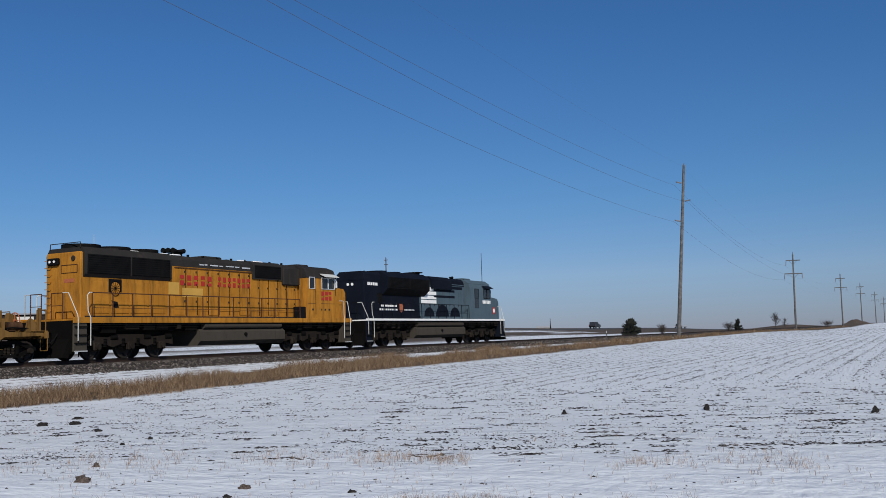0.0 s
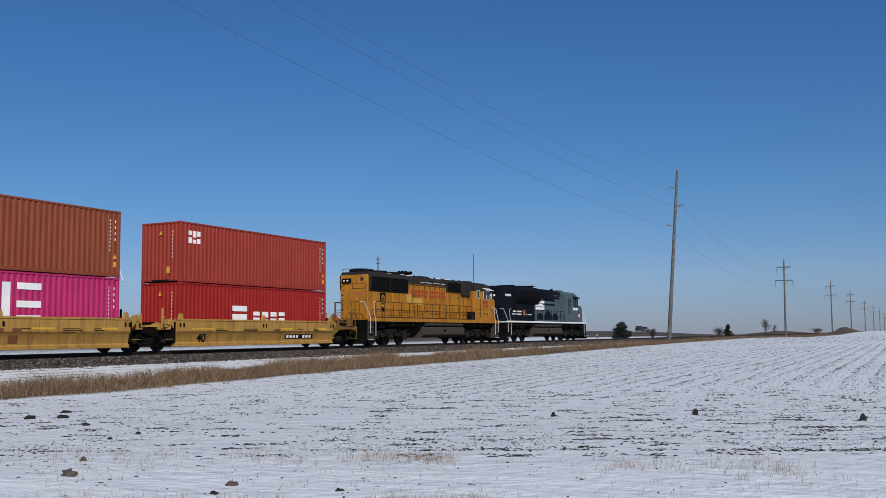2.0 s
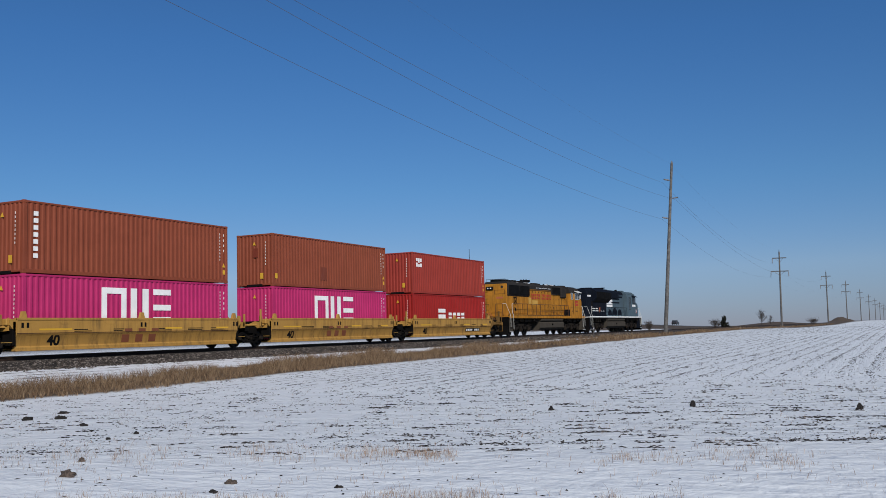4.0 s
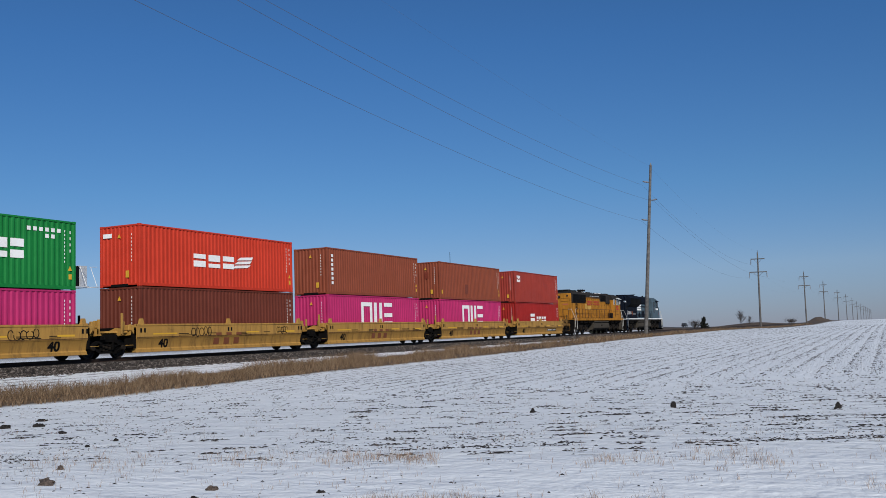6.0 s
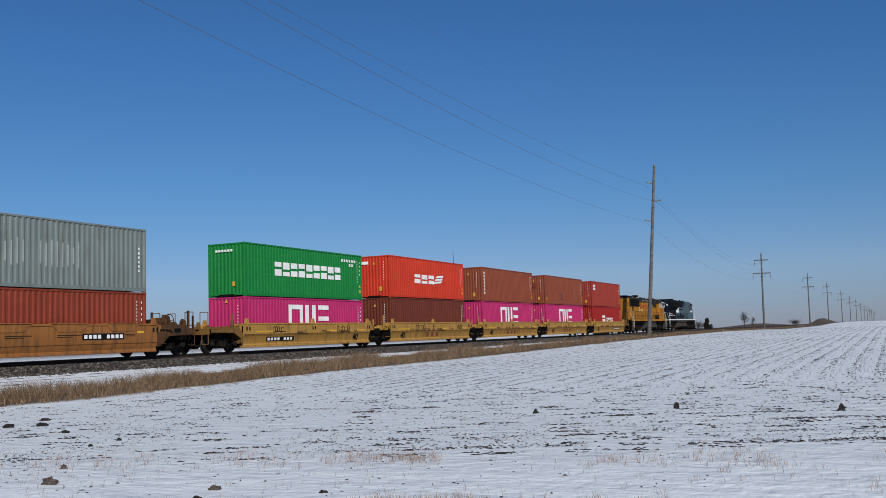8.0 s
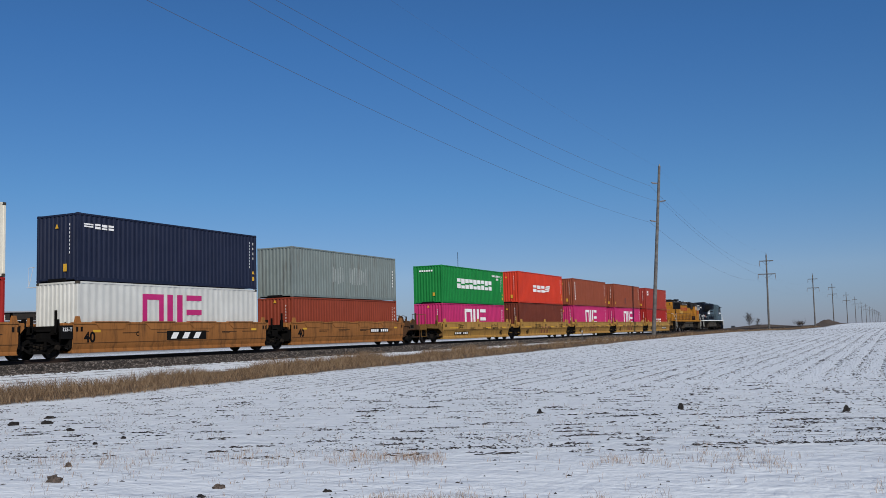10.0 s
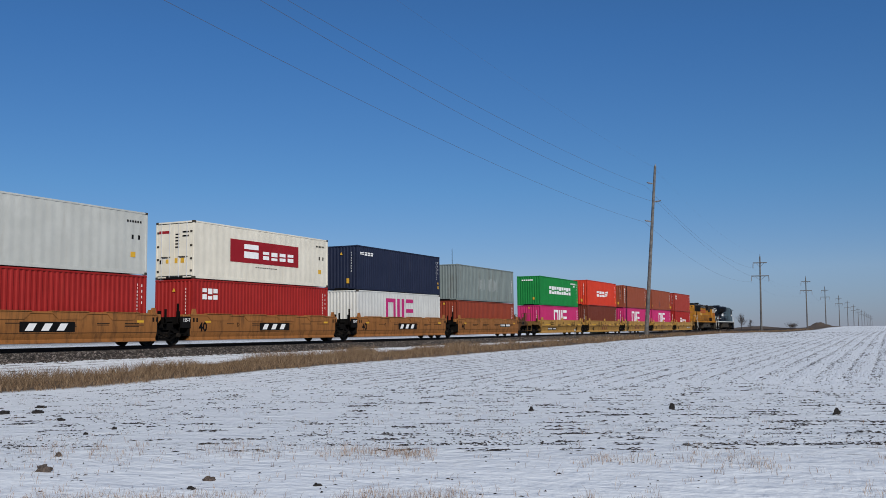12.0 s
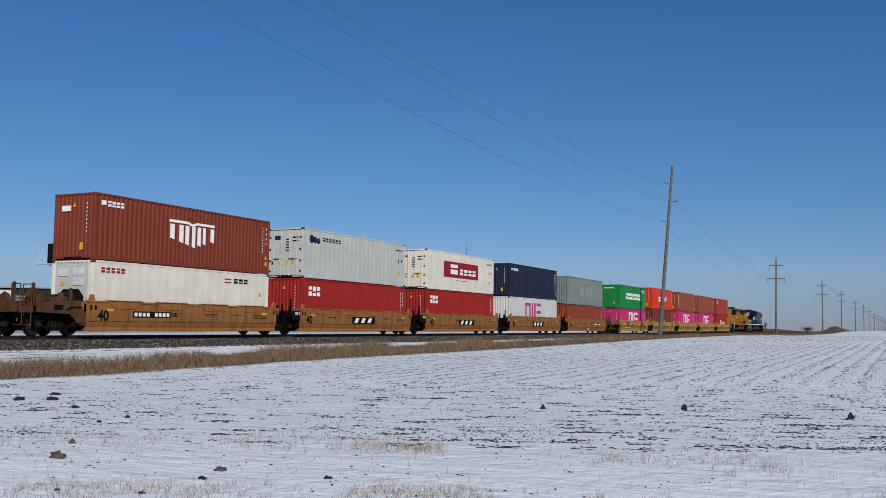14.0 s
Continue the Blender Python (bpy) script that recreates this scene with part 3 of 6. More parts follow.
def load_train():
    # first articulated car
    c = container("bright_red", HIGH, "bright red corrugated container in the bottom of a yellow well car")
    usual_marks(c, HIGH)
    blocks(c, "plain_badge", lettering(3.83, 5.2, 1.08, 1.87, 1, 0.1) + lettering(5.5, 8.4, 1.02, 1.60, 4), "white")
    d = container("dull_red", HIGH, "dull red corrugated container stacked behind the locomotives")
    usual_marks(d, HIGH)
    blocks(d, "plain_badge", lettering(0.57, 1.46, 1.88, 2.48, 3, 0.16), "white")
    stack(PACK_A[0], (c, HIGH), (d, HIGH))
    for k, extra in ((1, False), (2, True)):
        c = container("magenta", HIGH, "magenta corrugated container with a large white badge in a well car")
        usual_marks(c, HIGH)
        trade_letters(c, 3.97, 8.13, 0.95, 2.47, "white")
        d = container("russet", HIGH, "faded russet container with thin upright code marks" if extra else "faded russet container with repair patches and rust stains")
        usual_marks(d, HIGH)
        if extra:
            blocks(d, "code_mark", [(0.48, 0.70, 2.30 - 0.28 * i, 2.48 - 0.28 * i) for i in range(7)], "white")
        else:
            part("repair_patch", Shape().box(1.206, 1.212, 4.6, 5.3, 0.5, 1.25), "russet_patch", d)
            end_marks(d, [(-0.1, 0.25, 1.6, 2.1)], "russet_dark")
            part("warning_plate", Shape().box(1.208, 1.214, 0.25, 0.45, 0.42, 0.70), "label_yellow", d)
        stack(PACK_A[k], (c, HIGH), (d, HIGH))
    c = container("russet_deep", HIGH, "dark russet corrugated container in a yellow well car")
    usual_marks(c, HIGH)
    d = container("orange_red", HIGH, "vivid orange-red container with a slanted white badge")
    usual_marks(d, HIGH)
    blocks(d, "plain_badge", lettering(3.72, 7.1, 1.08, 1.72, 3, 0.14), "white")
    for k in range(3):
        part("plain_badge", Shape().prism([(6.7 + 0.2 * k, 1.12 + 0.22 * k), (8.0 + 0.2 * k, 1.20 + 0.22 * k), (8.3 + 0.1 * k, 1.36 + 0.22 * k), (7.0 + 0.2 * k, 1.28 + 0.22 * k)], "x", 1.2145, 1.2185), "white", d)
    end_marks(d, [(-1.0, -0.45, 2.32, 2.52)], "white")
    stack(PACK_A[3], (c, HIGH), (d, HIGH))
    c = container("magenta", LOW, "magenta corrugated container with a white badge under a green one")
    usual_marks(c, LOW)
    trade_letters(c, 3.97, 8.13, 0.75, 2.20, "white")
    d = container("green", HIGH, "clean bright green container with heavy white block badge")
    usual_marks(d, HIGH, rear=False)
    blocks(d, "plain_badge", lettering(2.71, 9.70, 1.20, 1.97, 9, 0.12), "white")
    blocks(d, "code_mark", [(9.7 + 0.3 * i, 9.88 + 0.3 * i, 2.36, 2.52) for i in range(6)] + [(10.6 + 0.3 * i, 10.78 + 0.3 * i, 2.10, 2.26) for i in range(2)], "white")
    end_marks(d, [(-0.7 + 0.20 * i, -0.56 + 0.20 * i, 2.42, 2.54) for i in range(6)], "white")
    end_marks(d, [(0.42, 0.60, 0.55, 0.80)], "label_yellow")
    stack(PACK_A[4], (c, LOW), (d, HIGH))
    # second articulated car
    c = container("rust", LOW, "rust-orange corrugated container in a tan well car")
    usual_marks(c, LOW)
    d = container("grey", HIGH, "weathered grey corrugated container with a paler overpainted patch")
    rnd = random.Random(12)
    for i in range(15):
        y = 0.10 + (LONG - 0.20) * (15 + i) / 43
        if i not in (5, 6):
            blocks(d, "overpainted_patch", [(y + 0.004, y + 0.078, 1.0 + rnd.uniform(-0.12, 0.1), 1.9 + rnd.uniform(-0.15, 0.12))], "pale_patch", 1.2095, 0.003)
    blocks(d, "code_mark", [(LONG - 0.5, LONG - 0.42, 0.9 + 0.2 * i, 1.02 + 0.2 * i) for i in range(6)], "white")
    stack(PACK_B[0], (c, LOW), (d, HIGH))
    c = container("cold_white", HIGH, "dirty white ribbed container with a magenta badge", "fluted")
    trade_letters(c, 3.77, 7.77, 0.95, 2.45, "sign_magenta")
    part("warning_plate", Shape().box(1.208, 1.214, LONG - 0.75, LONG - 0.5, 0.9, 1.2), "label_yellow", c)
    d = container("navy", HIGH, "dark navy corrugated container with a small white badge")
    usual_marks(d, HIGH)
    blocks(d, "plain_badge", [(0.35, 0.85, 2.30, 2.36), (0.35, 0.85, 2.40, 2.46)] + lettering(0.95, 2.1, 2.26, 2.48, 3, 0.15), "white")
    stack(PACK_B[1], (c, HIGH), (d, HIGH))
    for k in (2, 3):
        c = container("bright_red", HIGH, "deep red corrugated container with white badge in tan well car")
        usual_marks(c, HIGH)
        blocks(c, "plain_badge", lettering(0.70, 1.95, 1.90, 2.45, 3, 0.16), "white")
        if k == 2:
            d = container("cream", HIGH, "cream refrigerated container with a crimson banner", "smooth")
            blocks(d, "banner", [(2.85, 9.05, 1.02, 2.22)], "crimson", 1.213)
            blocks(d, "plain_badge", lettering(4.0, 5.40, 1.28, 2.02, 1, 0.05) + lettering(5.65, 8.75, 1.28, 1.72, 4, 0.22), "white", 1.218)
            blocks(d, "print_bar", [(5.0 + 0.2 * i, 5.14 + 0.2 * i, 0.80, 0.84) for i in range(10)], "tank")
            end_marks(d, [(-1.0, -0.35, 2.30, 2.44)], "crimson", -0.006)
        else:
            d = container("pale_grey", HIGH, "pale grey refrigerated container with a small dark blue badge", "smooth")
            blocks(d, "plain_badge", lettering(2.05, 4.1, 2.25, 2.47, 6, 0.25), "navy")
            for a, r in ((0.9, 0.24), (1.25, 0.20), (1.6, 0.17)):
                part("plain_badge", Shape().lathe([(1.208, r), (1.214, r)], 14).shift(0, a, 2.30 - (a - 0.9) * 0.1), "navy", d)
            end_marks(d, [(-0.75, -0.35, 2.22, 2.46)], "navy", -0.006)
        part("warning_plate", Shape().box(1.208, 1.214, LONG - 1.05, LONG - 0.75, 0.78, 1.02), "label_yellow", d)
        blocks(d, "code_mark", [(LONG - 1.3 + 0.16 * i, LONG - 1.2 + 0.16 * i, 2.36, 2.46) for i in range(6)] + [(LONG - 1.0, LONG - 0.88, 1.6, 1.8), (LONG - 0.6, LONG - 0.48, 1.6, 1.8)], "black")
        end_marks(d, [(0.40, 0.62, 0.80, 1.05), (-0.55, -0.38, 0.80, 1.0), (0.02, 0.20, 0.80, 1.05)], "label_yellow", -0.006)
        end_marks(d, [(-0.95, -0.78, 0.78, 0.98)] + [(0.05, 0.30, 2.2 - 0.16 * i, 2.27 - 0.16 * i) for i in range(5)] + [(0.5, 0.9, 2.3 - 0.2 * i, 2.38 - 0.2 * i) for i in range(2)], "black", -0.006)
        stack(PACK_B[k], (c, HIGH), (d, HIGH))
    c = container("cream", HIGH, "cream refrigerated container with red and black badges", "machine")
    blocks(c, "plain_badge", lettering(0.49, 1.91, 2.38, 2.60, 5, 0.22), "crimson")
    blocks(c, "plain_badge", lettering(9.3, 10.5, 2.30, 2.54, 3, 0.18), "black")
    blocks(c, "plain_badge", [(8.56, 9.1, 2.46, 2.52), (8.56, 9.1, 2.30, 2.36)], "crimson")
    part("warning_triangle", Shape().prism([(11.3, 1.7), (11.6, 1.7), (11.45, 1.95)], "x", 1.208, 1.214), "label_yellow", c)
    panel = part("cooling_machine", Shape().box(-1.0, 1.0, -0.005, 0.06, 0.25, 2.75, 0.03), "pale_grey", c, "pale machinery panel with latches")
    part("fan_arch", Shape().prism([(-0.75, 1.00), (0.75, 1.00), (0.75, 1.35), (0.45, 1.65), (-0.45, 1.65), (-0.75, 1.35)], "y", -0.03, 0.0), "black", panel)
    part("fan_ring", Shape().lathe([(-0.05, 0.30), (-0.03, 0.34), (-0.03, 0.26)], 18, "y").shift(-0.1, 0, 1.30), "dusty", panel)
    for x0, z0 in ((-0.8, 2.2), (0.1, 1.8), (0.1, 2.25)):
        part("hatch", Shape().box(x0, x0 + 0.6, -0.02, 0.0, z0, z0 + 0.36, 0.01), "cold_white", panel)
    end_marks(c, [(-0.65, -0.40, 1.80, 1.98)], "label_yellow", -0.03)
    d = container("russet_dark", HIGH, "dark red corrugated container with a large white shield-like badge")
    usual_marks(d, HIGH)
    for a, b, lo in ((4.57, 4.90, 1.27), (5.18, 5.51, 1.14), (5.60, 5.90, 1.06), (6.06, 6.34, 0.95), (6.45, 6.73, 1.06), (6.84, 7.08, 1.16), (7.40, 7.70, 1.30)):
        part("plain_badge", Shape().prism([(a, lo + 0.06), (b - 0.04, lo), (b - 0.04, 2.0), (a, 2.0)], "x", 1.208, 1.214), "white", d)
    part("plain_badge", Shape().prism([(4.5, 2.08), (5.75, 2.08), (6.1, 1.98), (6.45, 2.08), (7.7, 2.08), (7.7, 2.20), (6.4, 2.20), (6.1, 2.10), (5.8, 2.20), (4.5, 2.20)], "x", 1.208, 1.214), "white", d)
    blocks(d, "plain_badge", [(0.35, 0.62, 2.38, 2.58)] + lettering(0.72, 1.7, 2.34, 2.58, 4, 0.2), "white")
    end_marks(d, [(-0.75, -0.2, 2.12, 2.36)], "white")
    stack(PACK_B[4], (c, HIGH), (d, HIGH))


def well_car(paint, label, front_end=False, rear_end=False, older=True, mark_y=1.05):
    """One well of an articulated stack car; y runs from the rear wall of the boxes it carries."""
    car = thing("well_car", label, "rail car", "well cars")
    a, b = -0.42, LONG + 0.42
    for side in (-1, 1):
        s = Shape()
        outer = [(1.47, 1.47), (1.47, 0.86), (1.40, 0.78), (1.33, 0.40), (1.40, 0.34), (1.40, 0.22), (1.16, 0.22), (1.16, 0.30), (1.27, 0.40), (1.34, 0.80), (1.38, 0.88), (1.38, 1.36), (1.30, 1.38), (1.30, 1.47)]
        if not older:
            outer = [(1.47, 1.47), (1.47, 0.62), (1.38, 0.36), (1.40, 0.32), (1.40, 0.22), (1.16, 0.22), (1.16, 0.30), (1.29, 0.38), (1.38, 0.64), (1.38, 1.36), (1.30, 1.38), (1.30, 1.47)]
        s.prism([(side * x, z) for x, z in outer], "y", a, b)
        sill = part("side_sill", s, paint, car)
        part("top_chord", Shape().box(*sorted((side * 1.28, side * 1.50)), a, b, 1.40, 1.49, 0.012), paint, sill)
        for y in ((-0.30, 12.3) if not older else (-0.25, 5.95, 12.25)):
            part("guide_post", Shape().prism([(y, 1.47), (y + 0.30, 1.47), (y + 0.22, 1.74), (y + 0.08, 1.74)], "x", side * 1.34, side * 1.46), paint, sill)
            for dy in (0.02, 0.26):
                part("lift_slot", Shape().box(*sorted((side * 1.470, side * 1.476)), y + dy, y + dy + 0.11, 1.10, 1.30, 0.0), "black", sill)
        for k in range(5 if older else 4):
            y = 1.4 + k * 2.35 if older else 0.75 + k * 2.93
            long, deep = (0.9, 1.22) if older else (1.85, 1.17)
            cap = part("cap_bracket", Shape().prism([(y, 1.42), (y + long, 1.42), (y + long - 0.30, deep), (y + 0.30, deep)], "x", side * 1.465, side * (1.477 if older else 1.497)), paint, sill)
            if not older:
                part("cap_flange", Shape().box(*sorted((side * 1.30, side * 1.535)), y - 0.05, y + long + 0.05, 1.485, 1.525, 0.01), paint, cap)
        part("foot_flange", Shape().box(*sorted((side * 1.20, side * 1.45)), a, b, 0.205, 0.245, 0.008), paint, sill)
        part("seam", Shape().box(*sorted((side * 1.46, side * 1.477)), a, b, *((0.875, 0.905) if older else (0.612, 0.630))), "well_grime", sill)
        for y0, y1 in ((a - 0.55, a), (b, b + 0.55)):
            lowz = [(y0 + 0.25, 1.22), (y1, 0.90), (y1, 1.47), (y0 + 0.25, 1.40)] if y1 == a else [(y0, 0.90), (y1 - 0.25, 1.22), (y1 - 0.25, 1.40), (y0, 1.47)]
            part("end_gusset", Shape().prism(lowz, "x", side * 1.30, side * 1.42), paint, sill)
    for y in (0.1, 3.9, 6.1, 8.2, 11.7):
        part("floor_beam", Shape().box(-1.3, 1.3, y, y + 0.4, 0.20, 0.325, 0.015), paint, car)
    for sign, y0 in ((-1, a), (1, b)):
        is_end = (sign > 0 and front_end) or (sign < 0 and rear_end)
        reach = 2.75 if is_end else 1.30
        dull = ("well_dirty" if is_end else paint) if older else ("well_grime" if is_end else "steel")
        y1 = y0 + sign * reach
        if is_end:          # the side sheet runs on past the well and is cut away over the truck
            foot = 0.42
            cheek = [(0.0, foot), (0.35, foot + 0.05), (0.85, 0.90), (2.45, 0.96), (2.45, 1.22), (1.75, 1.44), (0.0, 1.46)]
            if older:
                cheek = [(0.0, 0.60), (0.30, 0.76), (0.75, 1.00), (2.45, 1.03), (2.45, 1.15), (0.95, 1.19), (0.45, 1.40), (0.0, 1.46)]
            for side in (-1, 1):
                sheet = part("end_sheet", Shape().prism([(y0 + sign * u, z) for u, z in cheek], "x", side * 1.33, side * 1.41), dull, car)
                if older:
                    continue
                part("number_plate", Shape().box(*sorted((side * 1.408, side * 1.416)), *sorted((y0 + sign * 1.15, y0 + sign * 1.70)), 1.02, 1.30), "tank", sheet)
                part("plate_print", Shape().box(*sorted((side * 1.414, side * 1.420)), *sorted((y0 + sign * 1.20, y0 + sign * 1.65)), 1.06, 1.26), "steel", sheet)
                part("stiffener", Shape().box(*sorted((side * 1.40, side * 1.45)), *sorted((y0 + sign * 0.55, y0 + sign * 0.62)), 0.80, 1.44, 0.01), dull, sheet)
                part("lever", Shape().tube([(side * 1.43, y0 + sign * 0.25, 1.20), (side * 1.47, y0 + sign * 0.9, 1.18), (side * 1.43, y0 + sign * 1.05, 1.05)], 0.022), "steel", sheet)
        part("bulkhead", Shape().box(-1.42, 1.42, *sorted((y0, y0 + sign * 0.16)), 0.42, 1.36, 0.02), "steel" if not is_end else dull, car)
        deck = part("end_deck", Shape().box(-0.55, 0.55, *sorted((y0, y1)), 0.92, 1.16, 0.02).prism([(-1.35, y0), (1.35, y0), (0.8, y1), (-0.8, y1)], "z", 1.12, 1.20), dull, car)
        for side in (-1, 1):
            for k in range(2):
                yy = y0 + sign * (0.25 + 0.45 * k)
                part("gusset", Shape().prism([(side * 0.5, 0.95), (side * 1.34, 1.0), (side * 1.34, 1.50 - 0.22 * k), (side * 0.9, 1.34), (side * 0.5, 1.20)], "y", yy, yy + sign * 0.05), dull, deck)
            part("corner_casting_seat", Shape().box(*sorted((side * 1.0, side * 1.36)), *sorted((y0 + sign * 0.1, y0 + sign * 0.4)), 1.2, 1.46, 0.03), paint, deck)
            part("locking_lug", Shape().box(*sorted((side * 1.05, side * 1.20)), *sorted((y0 + sign * 0.45, y0 + sign * 0.60)), 1.2, 1.62, 0.02), dull, deck)
            part("stake", Shape().box(*sorted((side * 1.26, side * 1.34)), *sorted((y0 + sign * 0.70, y0 + sign * 0.80)), 1.05, 1.98 if sign < 0 else 1.70, 0.01), dull if side > 0 else "steel", deck)
            part("grab_iron", Shape().tube([(side * 1.38, y0 + sign * 0.2, 0.55), (side * 1.44, y0 + sign * 0.2, 0.55), (side * 1.44, y0 + sign * 0.62, 0.55), (side * 1.38, y0 + sign * 0.62, 0.55)], 0.014), dull, deck)
        if is_end:
            freight_truck(car, y0 + sign * 1.22)
            coupler(car, y0 + sign * 2.92, sign)
            for side in (-1, 1):
                part("step", Shape().tube([(side * 1.35, y1 - sign * 0.05, 1.1), (side * 1.35, y1 - sign * 0.05, 0.45), (side * 0.95, y1 - sign * 0.05, 0.45), (side * 0.95, y1 - sign * 0.05, 1.1)], 0.022), dull, deck)
                part("hand_rail", Shape().tube([(side * 1.30, y1 - sign * 0.1, 1.15), (side * 1.30, y1 - sign * 0.1, 2.05), (side * 0.80, y1 - sign * 0.1, 2.05), (side * 0.80, y1 - sign * 0.1, 1.15)], 0.022), dull, deck)
            part("end_beam", Shape().box(-1.38, 1.38, *sorted((y1, y1 - sign * 0.14)), 0.92, 1.20, 0.02), dull, deck)
            part("crossover_plate", Shape().box(-1.3, 1.3, *sorted((y1, y1 - sign * 0.7)), 1.20, 1.235, 0.01), dull, deck)
            if sign > 0 or not older:
                wheel = part("brake_wheel", Shape().lathe([(-0.03, 0.05), (0.03, 0.05)], 10, "y"), "faded_red" if older else "well_grime", deck)
                ring = [(0.30 * math.cos(i * math.pi / 8), 0, 0.30 * math.sin(i * math.pi / 8)) for i in range(17)]
                rim = Shape().tube(ring, 0.02)
                for i in range(0, 16, 4):
                    rim.rod((0, 0, 0), ring[i], 0.014, n=6)
                part("brake_wheel_rim", rim, "faded_red" if older else "well_grime", wheel)
                wheel.location = (0.45, y0 + sign * 1.9, 1.66)
                part("brake_stand", Shape().prism([(y0 + sign * 1.5, 1.2), (y0 + sign * 2.2, 1.2), (y0 + sign * 2.0, 1.85), (y0 + sign * 1.7, 1.95)], "x", 0.2, 0.42), dull, deck)
                part("air_reservoir", Shape().rod((-0.75, y0 + sign * 0.75, 1.48), (0.5, y0 + sign * 0.75, 1.48), 0.24, n=16), "dusty", deck)
                part("control_valve", Shape().box(0.55, 1.05, *sorted((y0 + sign * 0.60, y0 + sign * 1.05)), 1.20, 1.62, 0.05).rod((0.8, y0 + sign * 0.8, 1.6), (0.8, y0 + sign * 0.8, 1.78), 0.14, n=12), dull, deck)
                part("brake_cylinder", Shape().rod((0.95, y0 + sign * 1.15, 1.42), (0.95, y0 + sign * 1.75, 1.42), 0.17, n=14).box(0.85, 1.05, *sorted((y0 + sign * 1.2, y0 + sign * 1.5)), 1.18, 1.40, 0.02), "well_grime", deck)
                part("brake_pipe", Shape().tube([(1.15, y0 + sign * 0.5, 1.30), (1.22, y0 + sign * 1.2, 1.36), (1.15, y0 + sign * 2.3, 1.30), (0.7, y0 + sign * 2.6, 1.05)], 0.03), "steel", deck)
                for bx in (-1.15, 1.15):
                    part("end_bracket", Shape().prism([(y0 + sign * 1.85, 1.20), (y0 + sign * 2.35, 1.20), (y0 + sign * 2.25, 1.62), (y0 + sign * 2.05, 1.72), (y0 + sign * 1.92, 1.60)], "x", bx - 0.05, bx + 0.05), dull, deck)
                    part("riser", Shape().box(bx - 0.06, bx + 0.06, *sorted((y0 + sign * 2.42, y0 + sign * 2.52)), 1.20, 2.12, 0.015), dull, deck)
        elif sign < 0:
            freight_truck(car, y0 - 1.38)
            part("brake_gear", Shape().box(0.55, 1.05, y0 - 1.25, y0 - 0.75, 0.75, 1.05, 0.03).box(0.7, 1.2, y0 - 1.9, y0 - 1.6, 0.8, 1.0, 0.03).tube([(1.15, y0 - 0.7, 0.6), (1.25, y0 - 1.3, 0.5), (1.2, y0 - 2.1, 0.7)], 0.025), "steel", car)
            part("articulation", Shape().box(-0.4, 0.4, y0 - 2.3, y0 - 1.0, 0.80, 1.1, 0.05), "steel", car)
    # markings: size number, blank number board, plain badge
    text = bpy.data.curves.new("size_mark", "FONT")
    text.body, text.size, text.extrude, text.offset = "40", 0.60, 0.002, 0.020
    mark = new("size_mark", text)
    text.materials.append(MAT["black"])
    mark.parent, mark.matrix_basis = car, (Matrix.Translation((1.345, mark_y, 0.41)) @ pose(0, 0, 0, 100.5, 0, 90) if older else Matrix.Translation((1.472, 0.15, 0.66)) @ pose(0, 0, 0, 90, 0, 90))
    return car


def slanted(car, name, y0, y1, low, high, material, proud=0.008):
    """A flat mark on the leaning lower sheet of the sill."""
    at = lambda z: 1.33 + (z - 0.40) * (0.07 / 0.38) + proud
    return part(name, Shape().add([(at(low) - d, y, low) for d in (0, 0.012) for y in (y0, y1)] + [(at(high) - d, y, high) for d in (0, 0.012) for y in (y0, y1)],
                                  [(0, 1, 5, 4), (2, 6, 7, 3), (0, 4, 6, 2), (1, 3, 7, 5), (0, 2, 3, 1), (4, 5, 7, 6)]), material, car)


